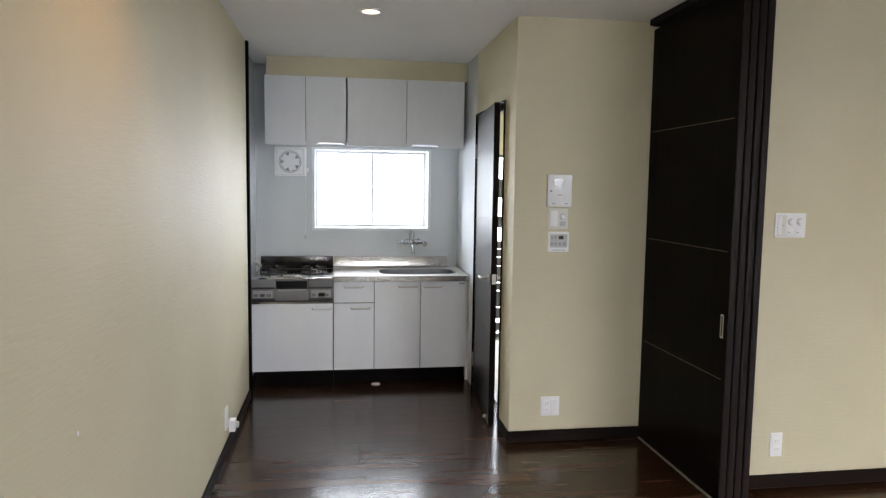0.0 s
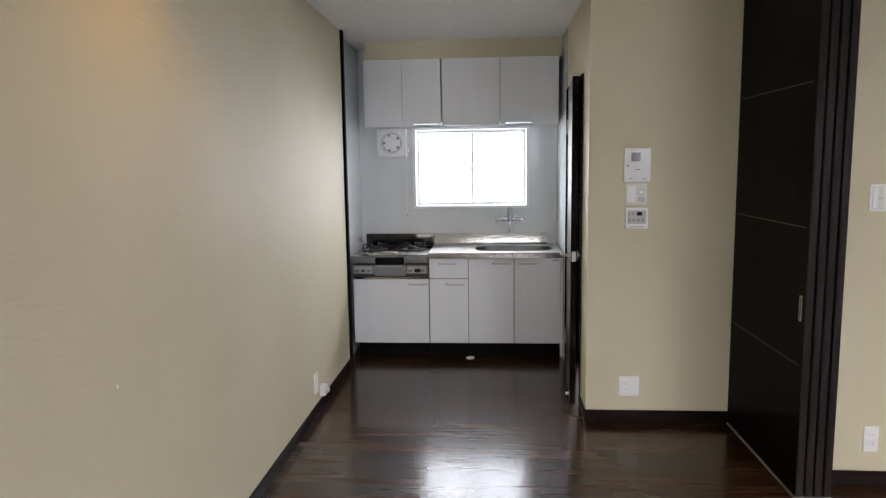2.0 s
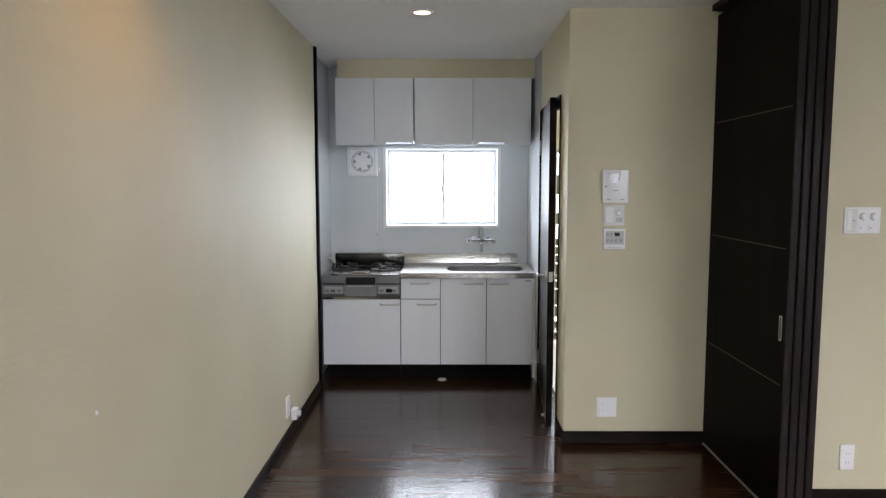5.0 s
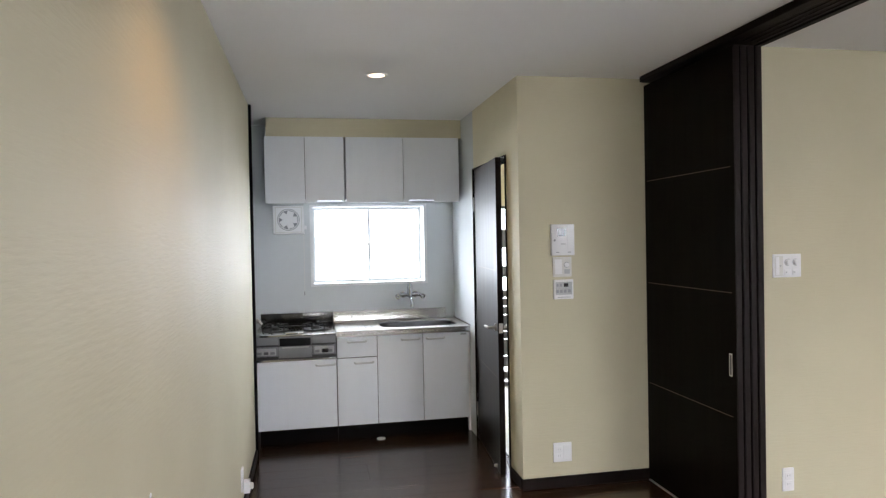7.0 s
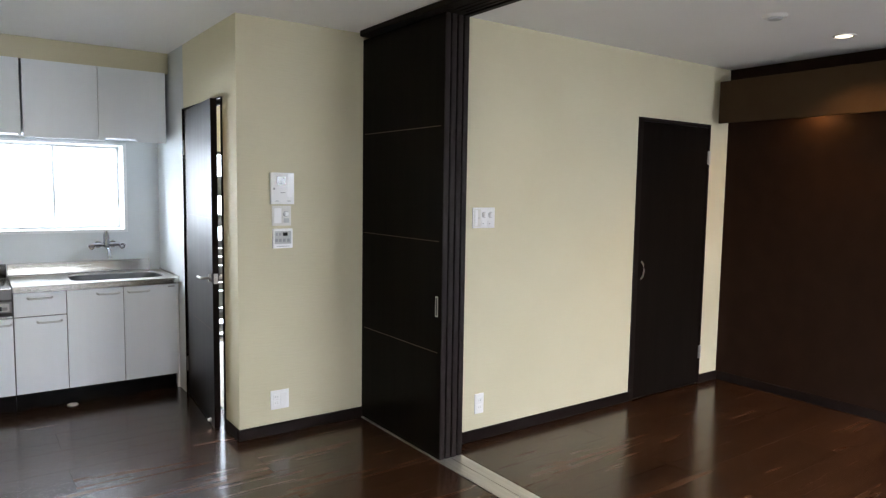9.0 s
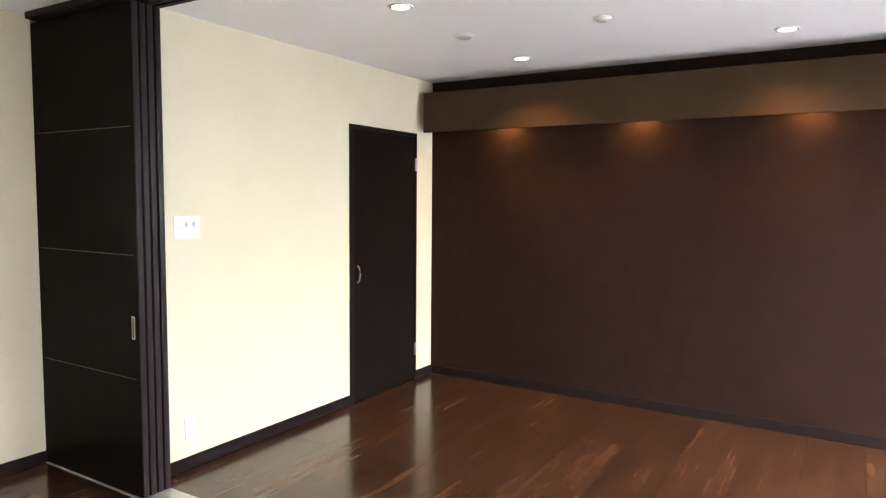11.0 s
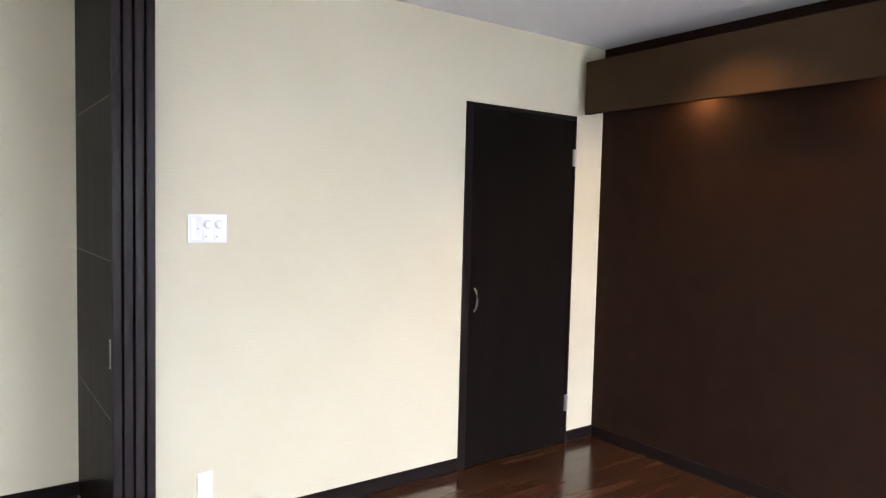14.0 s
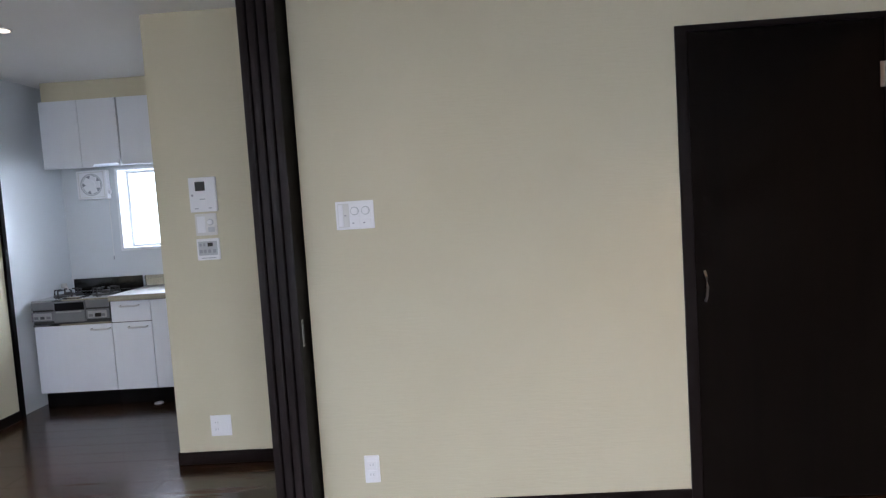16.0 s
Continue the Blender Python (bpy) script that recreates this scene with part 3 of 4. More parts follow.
def sink_top():
    """Steel worktop with a pressed basin, drain board, front lip and backsplash."""
    bm = bmesh.new()
    x0, x1, y0, y1, zt = 0.568, 1.574, FY - 0.018, BACK - 0.022, 0.808
    hole = rounded(0.915, 1.515, 5.455, 5.845, 0.10)
    n = len(hole)
    outer = []
    for hx, hy in hole:
        cx, cy = 1.215, 5.65
        dx, dy = hx - cx, hy - cy
        s = min(((x1 - cx) if dx > 0 else (x0 - cx)) / dx if abs(dx) > 1e-6 else 1e9, ((y1 - cy) if dy > 0 else (y0 - cy)) / dy if abs(dy) > 1e-6 else 1e9)
        outer.append((cx + dx * s, cy + dy * s))
    rows = [[bm.verts.new((x, y, zt)) for x, y in outer], [bm.verts.new((x, y, zt)) for x, y in hole]]
    rows.append([bm.verts.new((1.215 + (x - 1.215) * 0.98, 5.65 + (y - 5.65) * 0.97, zt - 0.008)) for x, y in hole])
    for a, b in zip(rows, rows[1:]):
        for i in range(n):
            bm.faces.new((a[i], a[(i + 1) % n], b[(i + 1) % n], b[i]))
    corner = [bm.verts.new((x, y, zt)) for x, y in ((x0, y0), (x1, y0), (x1, y1), (x0, y1))]
    for i in range(n):
        a, b = rows[0][i], rows[0][(i + 1) % n]
        for c in corner:
            on = lambda v: (abs(v.co.x - c.co.x) < 1e-5, abs(v.co.y - c.co.y) < 1e-5)
            if (on(a)[0] and on(b)[1] and not on(b)[0]) or (on(a)[1] and on(b)[0] and not on(b)[1]):
                bm.faces.new((a, b, c))
    bmesh.ops.recalc_face_normals(bm, faces=bm.faces)
    for f in bm.faces:
        if abs(f.normal.z) > 0.9 and f.normal.z < 0:
            f.normal_flip()
    return bm


def basin():
    bm = bmesh.new()
    rows = [[bm.verts.new((1.215 + (x - 1.215) * sx, 5.65 + (y - 5.65) * sy, z)) for x, y in rounded(0.915, 1.515, 5.455, 5.845, 0.10)]
            for sx, sy, z in ((0.98, 0.97, 0.800), (0.965, 0.95, 0.70), (0.93, 0.90, 0.65), (0.84, 0.77, 0.634))]
    n = len(rows[0])
    for a, b in zip(rows, rows[1:]):
        for i in range(n):
            bm.faces.new((a[i], b[i], b[(i + 1) % n], a[(i + 1) % n]))
    bm.faces.new(rows[-1])
    return bm


wt = thing("sink_worktop", (1.07, 5.65, 0.80), "brushed stainless steel worktop with pressed sink basin", "worktop")
part("top_plate", sink_top(), WORKTOP, wt)
part("basin", basin(), BASIN_SHADED, wt, "deep satin steel basin, coloured darker for its shade")
part("front_lip", prism([(FY - 0.018, 0.808), (FY - 0.021, 0.805), (FY - 0.021, 0.768), (FY + 0.004, 0.768), (FY + 0.004, 0.772), (FY - 0.016, 0.772), (FY - 0.016, 0.806)], "x", 0.568, 1.574), STEEL, wt)
part("backsplash", join(prism([(BACK - 0.022, 0.807), (BACK - 0.016, 0.812), (BACK - 0.014, 0.82), (BACK - 0.014, 0.894), (BACK - 0.004, 0.896), (BACK - 0.004, 0.80), (BACK - 0.03, 0.80), (BACK - 0.03, 0.806)], "x", 0.568, 1.500)), STEEL, wt, "steel backsplash")
part("side_lip", box(1.5705, 1.5765, FY - 0.018, BACK - 0.005, 0.800, 0.818, 0.002, 1), STEEL, wt)
part("drain", join(ring((1.215, 5.70, 0.636), 0.055, 0.030, 0.006), rod((1.215, 5.70, 0.634), 0.03, 0.004)), CHROME, wt, "chrome drain strainer")
part("ridge", join(*[box(0.64 + 0.05 * k, 0.655 + 0.05 * k, 5.50, 5.82, 0.8075, 0.8105, 0.001, 1) for k in range(5)]), WORKTOP, wt, "pressed drainer ridges")

# gas stove
st = thing("gas_stove", (0.27, 5.62, 0.622), "silver two-burner gas stove with fish grill on the low cabinet", "stove")
SXA, SXB, SYF, SYB = -0.016, 0.562, FY - 0.012, BACK - 0.05
part("body", box(SXA, SXB, SYF + 0.012, SYB, 0.624, 0.785, 0.003), IRON, st, "black stove body")
part("top_plate", join(box(SXA - 0.002, SXB + 0.002, SYF + 0.004, SYB, 0.785, 0.800, 0.005), ), STEEL, st, "steel top plate")
part("rear_guard", box(SXA + 0.012, SXB, SYB + 0.004, SYB + 0.016, 0.80, 0.90, 0.002), DARKSTEEL, st, "dark mirrored steel rear guard")
part("rear_vent", join(*[box(0.19 + 0.028 * k, 0.205 + 0.028 * k, SYB - 0.055, SYB - 0.02, 0.800, 0.803) for k in range(6)]), IRON, st, "black exhaust slots")
for a, b in ((SXA, 0.150), (0.392, SXB)):
    part("front_panel", box(a, b, SYF, SYF + 0.012, 0.731, 0.786, 0.003), STOVE, st, "silver front panel")
    cp = part("control_panel", box(a, b, SYF - 0.006, SYF + 0.012, 0.648, 0.716, 0.004), STOVE, st, "silver control panel")
    part("inset_rim", box(a + 0.014, b - 0.014, SYF - 0.0078, SYF - 0.004, 0.656, 0.708, 0.002, 1), STOVE_LIGHT, cp, "paler control inset")
    for k in range(3):
        xk = a + 0.036 + 0.046 * k
        part("push_key", box(xk - 0.016, xk + 0.016, SYF - 0.0105, SYF - 0.006, 0.664, 0.684, 0.002, 1), STOVE_DARK if k == 1 else STOVE, cp, "small square push key")
        part("key_mark", box(xk - 0.010, xk + 0.010, SYF - 0.0088, SYF - 0.007, 0.694, 0.698), GREYPL, cp)
part("grill_door", box(0.154, 0.388, SYF - 0.012, SYF + 0.012, 0.634, 0.716, 0.004), STOVE, st, "silver grill drawer front")
gw = part("grill_window", box(0.160, 0.382, SYF - 0.004, SYF + 0.012, 0.720, 0.776, 0.003), DARKGLASS, st, "black glass grill window")
part("window_bezel", join(box(0.154, 0.388, SYF - 0.007, SYF + 0.010, 0.776, 0.786, 0.002, 1), box(0.154, 0.160, SYF - 0.006, SYF + 0.010, 0.720, 0.776), box(0.382, 0.388, SYF - 0.006, SYF + 0.010, 0.720, 0.776)), STOVE, gw, "silver bezel round the glass")
part("grill_handle", box(0.176, 0.366, SYF - 0.020, SYF - 0.006, 0.706, 0.716, 0.003), STOVE_LIGHT, st, "pale drawer grip")
part("display", box(0.462, 0.506, SYF - 0.0112, SYF - 0.007, 0.662, 0.690, 0.001, 1), BLACKPL, st, "small black timer display")
part("centre_plate", box(0.205, 0.335, SYF + 0.03, SYF + 0.16, 0.800, 0.812, 0.004), STEEL, st, "raised steel plate between the burners")


def burner(cx, cy):
    b = part("burner", join(ring((cx, cy, 0.806), 0.085, 0.050, 0.008), rod((cx, cy, 0.812), 0.038, 0.022, r2=0.030), rod((cx, cy, 0.826), 0.026, 0.006)), IRON, st, "black iron burner")
    legs = []
    for k in range(6):
        a = radians(60 * k + 15)
        c, s = math.cos(a), math.sin(a)
        legs.append(tube([(cx + 0.095 * c, cy + 0.095 * s, 0.802), (cx + 0.092 * c, cy + 0.092 * s, 0.848), (cx + 0.045 * c, cy + 0.045 * s, 0.850)], 0.006, 6))
    part("trivet", join(ring((cx, cy, 0.806), 0.100, 0.090, 0.010), *legs), IRON, b, "cast iron pot rest")


burner(0.120, 5.60)
burner(0.420, 5.60)
part("gas_cock", join(tube([(-0.030, 5.80, 0.86), (-0.010, 5.78, 0.86), (0.01, 5.78, 0.83)], 0.012), rod((-0.03, 5.80, 0.86), 0.02, 0.03, "x")), SATIN, st)

# wall cabinets
def wall_cabinet(x0, x1, mid):
    c = thing("wall_cabinet", ((x0 + x1) / 2, 5.74, 1.765), "white two-door wall cabinet under the soffit", "cabinet", "kitchen wall cabinets")
    part("body", box(x0, x1, 5.562, BACK - 0.002, 1.790, 2.262), CABINET, c, smooth=False)
    # Thin dark sheet added to imitate shade in the door gaps.
    part("face_frame", box(x0 + 0.003, x1 - 0.003, 5.559, 5.562, 1.790, 2.256), CARCASS, c, "dark sheet behind the doors that colours their gaps as shade", smooth=False)
    part("door", box(x0 + 0.0020, mid - 0.0020, 5.540, 5.559, 1.762, 2.261, 0.002, 2), CABINET, c, "plain white door")
    g0, g1 = (x1 - 0.215, x1 - 0.010) if x1 < 1 else (mid + 0.035, mid + 0.245)
    part("door", prism([(mid + 0.002, 2.261), (mid + 0.002, 1.762), (g0, 1.762), (g0 + 0.012, 1.780), (g1 - 0.012, 1.780), (g1, 1.762), (x1 - 0.002, 1.762), (x1 - 0.002, 2.261)], "y", 5.540, 5.559), CABINET, c, "plain white door with a finger notch", smooth=False)


wall_cabinet(0.072, 0.660, 0.366)
wall_cabinet(0.670, 1.552, 1.112)

# ventilation fan
vf = thing("ventilation_fan", (0.228, BACK, 1.65), "square white ventilation fan with pull cord on the wall", "fan")
part("housing", box(0.106, 0.351, BACK - 0.056, BACK, 1.532, 1.762, 0.010, 3), WHITE, vf)
part("bezel", join(box(0.124, 0.333, BACK - 0.0585, BACK - 0.054, 1.546, 1.552), box(0.124, 0.333, BACK - 0.0585, BACK - 0.054, 1.744, 1.750), box(0.124, 0.130, BACK - 0.0585, BACK - 0.054, 1.552, 1.744), box(0.327, 0.333, BACK - 0.0585, BACK - 0.054, 1.552, 1.744)), IVORY, vf, "raised square bezel")
part("grille_ring", ring((0.228, BACK - 0.057, 1.648), 0.088, 0.081, 0.008, "y"), LIGHTGREY, vf, "grey grille ring")
part("hub", rod((0.228, BACK - 0.060, 1.648), 0.036, 0.012, "y", bevel=0.003), WHITE, vf)
part("throat", rod((0.228, BACK - 0.0545, 1.648), 0.076, 0.004, "y", seg=36), GREYPL, vf, "grey fan opening")
for k in range(5):
    a = radians(72 * k + 90)
    bm = box(-0.027, 0.027, -0.004, 0.004, 0.030, 0.070, 0.003, 1)
    bmesh.ops.transform(bm, matrix=Matrix.Translation((0.228, BACK - 0.058, 1.648)) @ Matrix.Rotation(a, 4, "Y"), verts=bm.verts)
    part("blade", bm, WHITE, vf)
part("switch_box", box(0.351, 0.368, BACK - 0.045, BACK - 0.02, 1.57, 1.60, 0.003), WHITE, vf)
part("cord", tube([(0.345, BACK - 0.035, 1.57), (0.345, BACK - 0.035, 1.3), (0.343, BACK - 0.035, 1.07)], 0.0018, 6), IVORY, vf, "thin pull cord")
part("cord_knob", rod((0.343, BACK - 0.035, 1.055), 0.005, 0.03, r2=0.003), GREYPL, vf)

# wall tap
tp = thing("wall_tap", (1.194, BACK, 1.02), "chrome two-handle mixer tap on the kitchen wall", "tap")
part("body", join(tube([(1.105, BACK - 0.055, 1.015), (1.283, BACK - 0.055, 1.015)], 0.015, 14), rod((1.194, BACK - 0.058, 1.045), 0.021, 0.10, bevel=0.004)), CHROME, tp)
part("cap", join(rod((1.194, BACK - 0.058, 1.101), 0.017, 0.014, bevel=0.004), rod((1.194, BACK - 0.058, 1.112), 0.008, 0.010, bevel=0.002)), CHROME, tp, "small chrome cap")
for sx in (-1, 1):
    x = 1.194 + sx * 0.05
    part("wall_flange", join(rod((x, BACK - 0.006, 1.015), 0.026, 0.012, "y", bevel=0.003), rod((x, BACK - 0.03, 1.015), 0.012, 0.05, "y")), CHROME, tp)
    hx = 1.194 + sx * 0.102
    hd = part("handle", join(rod((hx, BACK - 0.078, 1.005), 0.020, 0.036, "y", bevel=0.006), *[tube([(hx, BACK - 0.085, 1.005), (hx + 0.024 * math.cos(radians(a)), BACK - 0.087, 1.005 + 0.024 * math.sin(radians(a)))], 0.009, 8) for a in (30, 150, 270)]), CHROME, tp, "chrome three-lobed handle")
    part("index_cap", rod((hx, BACK - 0.0975, 1.005), 0.009, 0.003, "y"), GREYPL, hd, "small grey index cap")
part("spout", tube([(1.194, BACK - 0.060, 1.005), (1.194, BACK - 0.090, 0.996), (1.194, BACK - 0.125, 0.990), (1.194, BACK - 0.155, 0.982), (1.194, BACK - 0.172, 0.965), (1.194, BACK - 0.176, 0.935)], 0.012, 12), CHROME, tp, "short bent chrome spout")
part("spout_ring", ring((1.194, BACK - 0.176, 0.934), 0.0145, 0.010, 0.012), CHROME, tp)

# ---- wall plates ----
def plate(name, x0, x1, y, z0, z1, depth, label, category, material=WHITE):
    t = thing(name, ((x0 + x1) / 2, y, z0), label, category)
    part("cover", box(x0, x1, y - depth, y, z0, z1, min(0.004, depth / 2.5), 2), material, t)
    return t


ic = plate("intercom", 1.765, 1.906, COL, 1.363, 1.545, 0.026, "white video intercom with small dark screen", "intercom", GLOSSPL)
part("screen", box(1.800, 1.852, COL - 0.0272, COL - 0.025, 1.474, 1.522), BLACKPL, ic, "small dark screen")
part("button", rod((1.783, COL - 0.027, 1.452), 0.006, 0.004, "y"), GREYPL, ic)
part("print_bar", box(1.822, 1.850, COL - 0.0268, COL - 0.025, 1.428, 1.432), GREYPL, ic)
part("label_bar", box(1.790, 1.810, COL - 0.0268, COL - 0.025, 1.380, 1.384), GREYPL, ic)
part("label_bar", box(1.864, 1.882, COL - 0.0285, COL - 0.025, 1.380, 1.384), GREYPL, ic)
part("speaker_panel", box(1.862, 1.902, COL - 0.0275, COL - 0.025, 1.40, 1.54, 0.001, 1), GLOSSPL, ic, "glossy white side panel")
s2 = plate("dimmer_switch", 1.777, 1.893, COL, 1.238, 1.354, 0.009, "off-white double switch with round dimmer", "switch", IVORY)
part("rocker", box(1.788, 1.832, COL - 0.0125, COL - 0.008, 1.254, 1.340, 0.002), WHITE, s2, "wide white rocker")
part("timer_key", box(1.846, 1.880, COL - 0.0125, COL - 0.009, 1.256, 1.282, 0.0015), LIGHTGREY, s2, "small grey timer key")
part("dimmer_plate", box(1.838, 1.886, COL - 0.0105, COL - 0.008, 1.252, 1.340, 0.001, 1), IVORY, s2)
# Grey ring paints the contact shade round the dimmer knob.
part("knob_ring", ring((1.860, COL - 0.0112, 1.308), 0.0165, 0.0135, 0.002, "y"), GREYPL, s2)
part("dimmer_knob", rod((1.860, COL - 0.017, 1.308), 0.013, 0.016, "y", bevel=0.003), WHITE, s2)
rc = plate("heater_remote", 1.778, 1.899, COL, 1.108, 1.222, 0.018, "white water heater control panel with grey keys", "control panel")
part("key_field", box(1.788, 1.889, COL - 0.0188, COL - 0.017, 1.134, 1.208), LIGHTGREY, rc, "pale grey key field")
part("print_bar", box(1.800, 1.878, COL - 0.0188, COL - 0.017, 1.118, 1.121), GREYPL, rc)
part("display", box(1.838, 1.866, COL - 0.0198, COL - 0.018, 1.180, 1.200), BLACKPL, rc, "small black display")
for x in (1.800, 1.822, 1.846, 1.872):
    part("key", box(x - 0.008, x + 0.008, COL - 0.0205, COL - 0.018, 1.146, 1.164, 0.001, 1), GREYPL, rc)
for x in (1.800, 1.820):
    part("key", box(x - 0.006, x + 0.006, COL - 0.0205, COL - 0.018, 1.182, 1.198, 0.001, 1), GREYPL, rc)


def socket_holes(t, xc, y, zs, depth):
    for z in zs:
        part("socket_face", box(xc - 0.020, xc + 0.020, y - depth - 0.0015, y - depth + 0.001, z - 0.016, z + 0.016, 0.001, 1), WHITE, t)
        part("slots", join(box(xc - 0.008, xc - 0.006, y - depth - 0.0022, y - depth, z - 0.005, z + 0.004), box(xc + 0.005, xc + 0.007, y - depth - 0.0022, y - depth, z - 0.004, z + 0.004)), GREYPL, t)


o1 = plate("wall_outlet", 1.762, 1.875, COL, 0.152, 0.266, 0.009, "white square double socket low on the wall", "socket")
socket_holes(o1, 1.797, COL, (0.190, 0.228), 0.009)
part("blank_insert", box(1.822, 1.860, COL - 0.0105, COL - 0.008, 0.168, 0.250, 0.001, 1), WHITE, o1)
o2 = plate("wall_outlet", 2.714, 2.779, SW, 0.160, 0.279, 0.009, "white double socket low on the wall", "socket")
socket_holes(o2, 2.746, SW, (0.198, 0.240), 0.009)
s3 = plate("switch_plate", 2.672, 2.832, SW, 1.246, 1.364, 0.009, "white wide switch plate with two dimmer knobs", "switch")
part("switch_field", box(2.681, 2.728, SW - 0.0105, SW - 0.008, 1.256, 1.354, 0.001, 1), IVORY, s3)
part("rocker", box(2.684, 2.704, SW - 0.0135, SW - 0.009, 1.260, 1.350, 0.002), WHITE, s3, "tall white rocker")
part("indicator", box(2.709, 2.716, SW - 0.0115, SW - 0.010, 1.302, 1.307), GREYPL, s3)
for x in (2.752, 2.798):
    part("dimmer_plate", box(x - 0.020, x + 0.020, SW - 0.0105, SW - 0.008, 1.292, 1.354, 0.001, 1), WHITE, s3)
    # Paler ring, again shade drawn in colour round each knob.
    part("knob_ring", ring((x, SW - 0.0112, 1.322), 0.0175, 0.0145, 0.002, "y"), LIGHTGREY, s3, "thin grey ring painted as shade round the knob")
    part("dimmer_knob", rod((x, SW - 0.018, 1.322), 0.014, 0.018, "y", bevel=0.003), WHITE, s3, "round white dimmer knob")
    part("rocker", box(x - 0.019, x + 0.019, SW - 0.012, SW - 0.008, 1.258, 1.286, 0.0015), WHITE, s3)
    part("mark", box(x - 0.012, x - 0.004, SW - 0.0125, SW - 0.0115, 1.270, 1.274), GREYPL, s3)
o3 = thing("wall_outlet", (0.0, 4.13, 0.14), "white socket plate low on the long wall", "socket")
part("cover", box(0.0, 0.010, 4.09, 4.16, 0.138, 0.258, 0.003, 2), WHITE, o3)
gt = thing("gas_outlet", (0.0, 4.25, 0.08), "small white gas outlet box low on the wall", "outlet")
part("box", box(0.0, 0.035, 4.215, 4.275, 0.085, 0.150, 0.005), WHITE, gt)
part("cap", rod((0.042, 4.245, 0.118), 0.018, 0.020, "x", bevel=0.003), IVORY, gt)


# Small white scuff on the wallpaper, built as a thin disc.
nick = thing("wall_scuff", (0.0, 2.08, 0.872), "tiny white scuff on the wallpaper", "wall plug")
part("plug", rod((0.0008, 2.08, 0.872), 0.006, 0.0026, "x", seg=12), WHITE, nick)


# ---- ceiling fixtures ----
def detector(x, y, k=1.0):
    t = thing("smoke_detector", (x, y, H), "round white smoke detector on the ceiling", "smoke detector", "ceiling detectors")
    part("base", rod((x, y, H - 0.007), 0.042 * k, 0.014, r2=0.052 * k, bevel=0.003), IVORY, t)
    # Dome coloured grey to imitate the shaded underside of the white detector.
    part("dome", rod((x, y, H - 0.018), 0.026 * k, 0.010, r2=0.032 * k, bevel=0.002), LIGHTGREY, t)


detector(3.86, 2.33, 1.3)
detector(3.885, 1.525)

# ---- entrance hall behind the ajar door ----
backdrop("backdrop_hall", 1.9, 2.8, HY1 + 0.35, 0.0, 2.0, SKY_H, -1)
ed = thing("entrance_door", (2.35, HY1 + 0.05, 0), "dark entrance door with bright glazed slots", "door")
zs = [0.0, 0.044, 0.068, 0.148, 0.19, 0.296, 0.306, 0.46, 0.47, 0.54, 0.55, 0.704, 0.714, 0.788, 0.80, 0.868, 0.88, 0.95, 1.08, 1.192, 1.367, 1.552, 1.752, 1.785]
for a, b in zip(zs[0::2], zs[1::2]):
    part("panel", box(1.952, 2.748, HY1 + 0.03, HY1 + 0.07, a + 0.002, b), ENTRY, ed, smooth=False)
for a, b in zip(zs[1::2], zs[2::2]):
    g = part("pane", box(1.952, 2.748, HY1 + 0.047, HY1 + 0.052, a, b), GLASS, ed, smooth=False)
    g.visible_shadow = False
# Hall floor made pale to imitate the bright reflection behind the door.
setting("floor_hall", box(KX1 + 0.104, HX1, 4.22, HY1 + 0.1, -0.1, 0.003), HALL_GLARE, "hall floor coloured pale in place of bright reflections", "floor")

# ---- floor boards ----
sub = setting("floor", join(box(-0.17, EAST + 0.15, SOUTH - 0.15, SW + 0.8, -0.14, -0.006), box(-0.17, HX1 + 0.1, SW + 0.8, HY1 + 0.1, -0.14, -0.006)), SUBFLOOR, "dark brown glossy laminate floor boards", "floor")
BW, BL, JOINT = 0.303, 1.818, 0.0010
board_mesh = {}


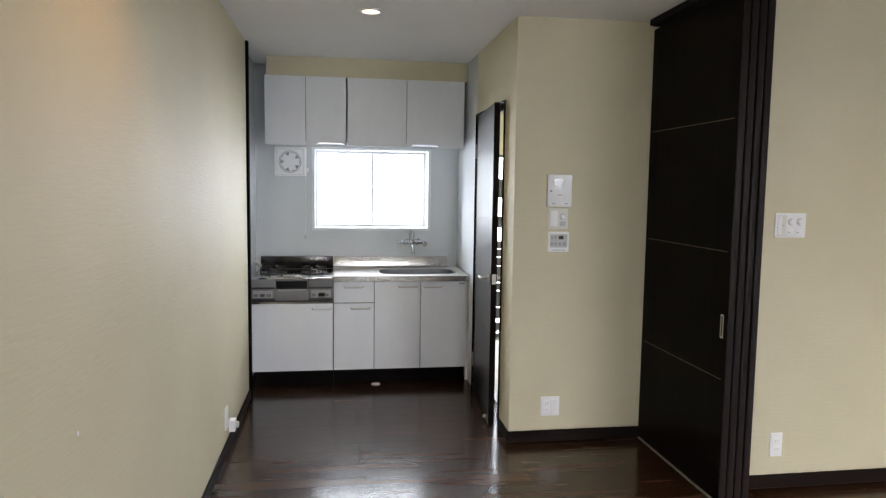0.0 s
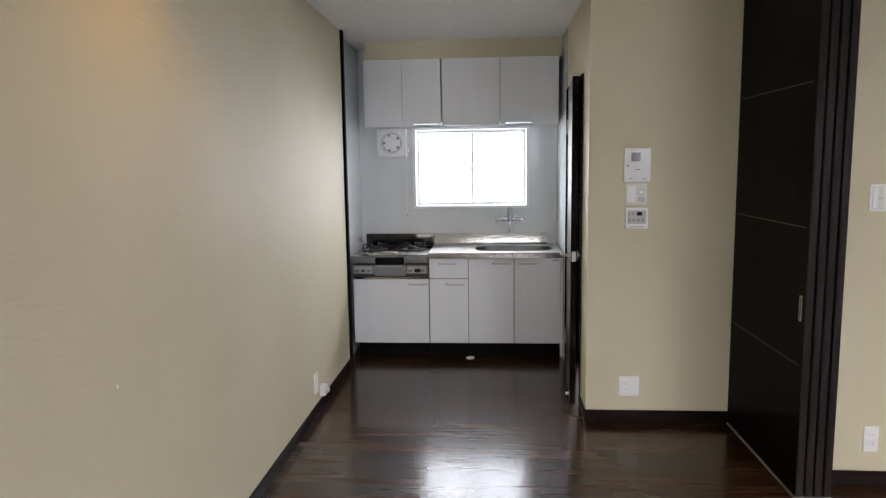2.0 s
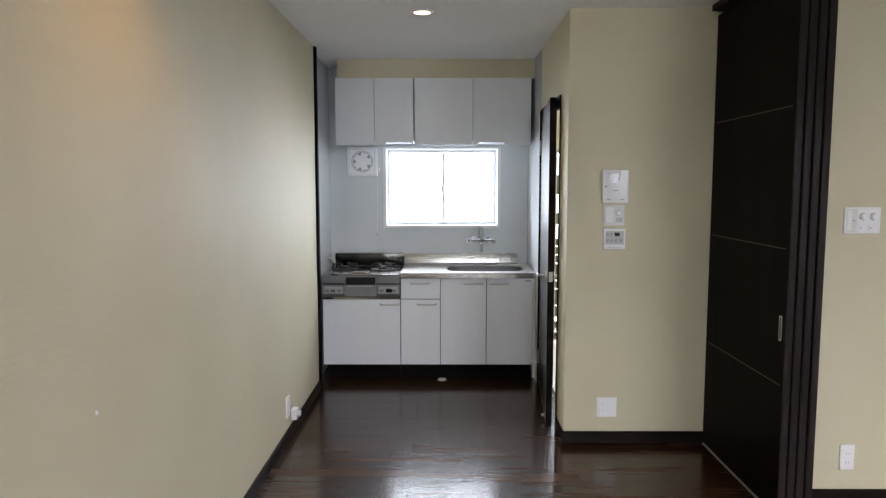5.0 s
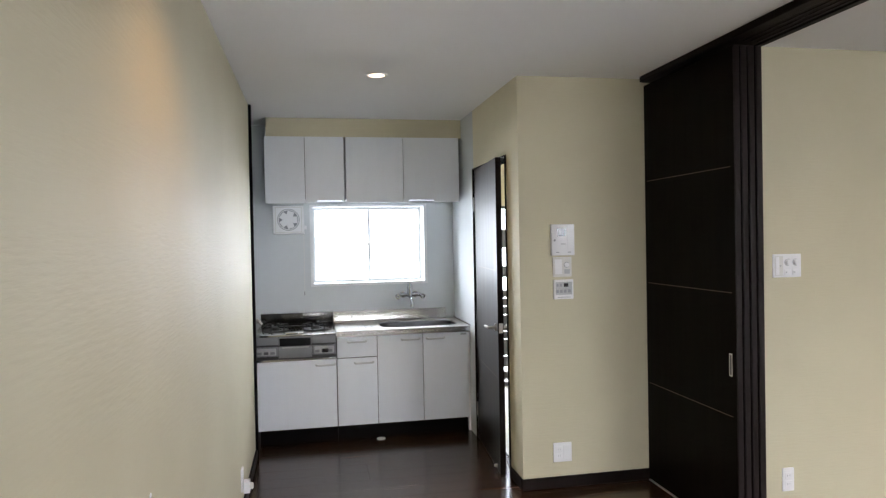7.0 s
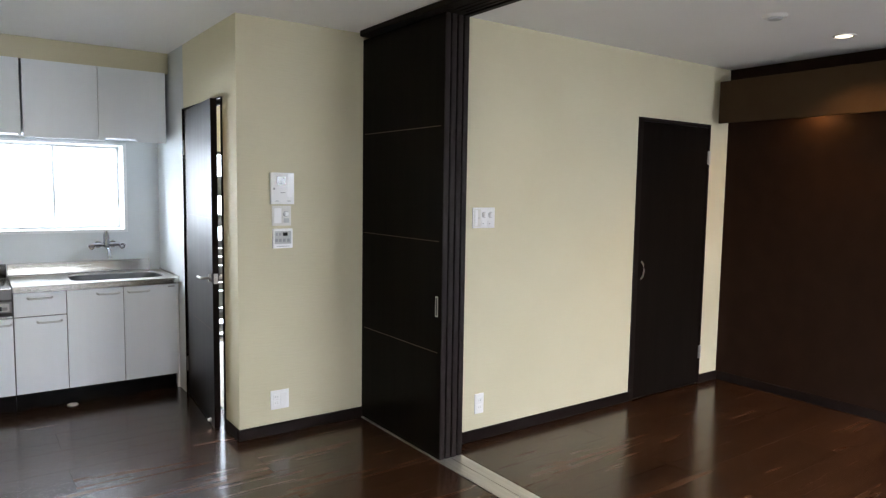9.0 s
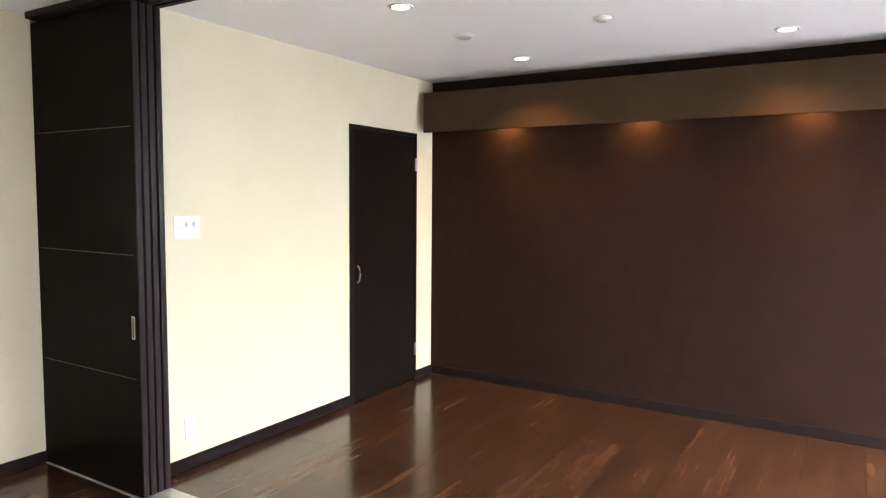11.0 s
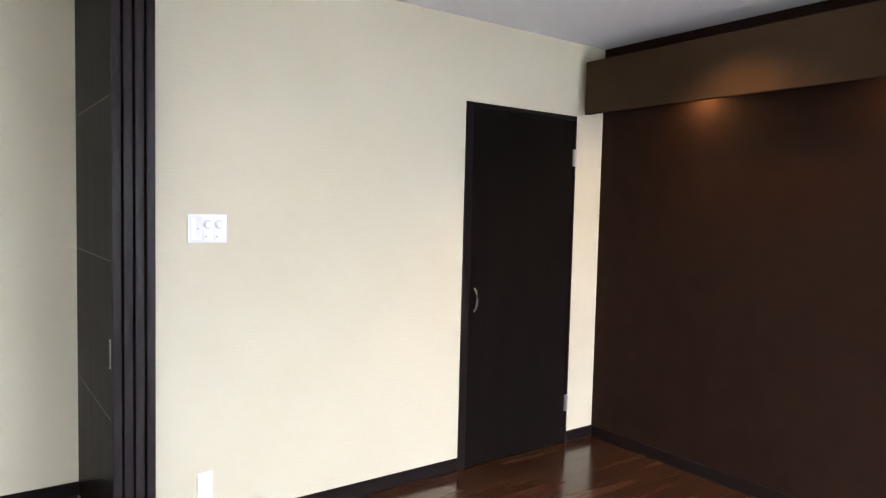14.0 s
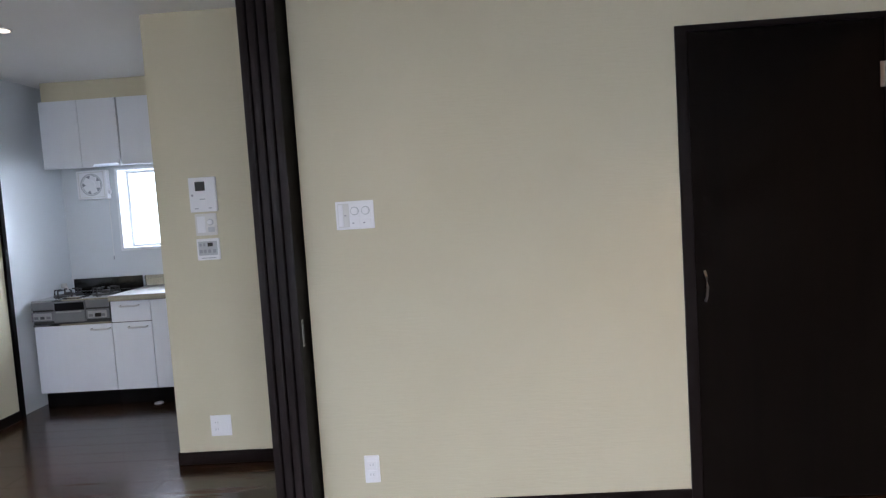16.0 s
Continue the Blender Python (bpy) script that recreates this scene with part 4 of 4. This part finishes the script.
def board(x0, x1, y0, y1):
    key = (round(x1 - x0, 4), round(y1 - y0, 4))
    if key not in board_mesh:
        w, h, c = x1 - x0 - JOINT, y1 - y0 - JOINT, 0.0006
        ys = [(0, -c), (c, 0), (h / 2 - 0.0010, 0), (h / 2, -0.0003), (h / 2 + 0.0010, 0), (h - c, 0), (h, -c)] if h > 0.25 else [(0, -c), (c, 0), (h - c, 0), (h, -c)]
        bm = bmesh.new()
        cols = []
        for xx, drop in ((0, -c), (c, 0), (w - c, 0), (w, -c)):
            cols.append([bm.verts.new((xx - w / 2, yy - h / 2, min(dz, drop) if drop or dz else 0.0)) for yy, dz in ys])
        for p, q in zip(cols, cols[1:]):
            for k in range(len(ys) - 1):
                bm.faces.new((p[k], q[k], q[k + 1], p[k + 1]))
        rim = [v for v in cols[0]] + [col[-1] for col in cols[1:]] + [v for v in cols[-1][-2::-1]] + [col[0] for col in cols[-2:0:-1]]
        low = [bm.verts.new((v.co.x, v.co.y, -0.006)) for v in rim]
        for k in range(len(rim)):
            bm.faces.new((rim[k], rim[(k + 1) % len(rim)], low[(k + 1) % len(rim)], low[k]))
        bmesh.ops.recalc_face_normals(bm, faces=bm.faces)
        me = bpy.data.meshes.new("floor_board")
        bm.to_mesh(me)
        bm.free()
        me.materials.append(FLOOR)
        board_mesh[key] = me
    ob = new("floor_board", board_mesh[key])
    ob.parent = sub
    ob.location = ((x0 + x1) / 2, (y0 + y1) / 2, 0)


row0 = 3.282 - 16 * BW
for r in range(32):
    y0 = row0 + r * BW
    y1 = y0 + BW
    if y1 < SOUTH or y0 > BACK:
        continue
    y0, y1 = max(y0, SOUTH), min(y1, BACK)
    shift = 0.723 if r % 2 == 0 else 1.580
    if y1 < SW + 0.1:
        spans = ((-0.05, EAST, y0, y1),)
    elif y0 < SW:
        spans = ((-0.05, 2.60, y0, y1), (2.60, EAST, y0, SW))
    else:
        spans = ((-0.05, 2.60 if y0 < COL else 1.68, y0, y1),)
    for xa, xe, ya, yb in spans:
        x = shift - 2 * BL
        while x < xe:
            a, b = max(x, xa), min(x + BL, xe)
            if b - a > 0.03:
                board(a, b, ya, yb)
            x += BL
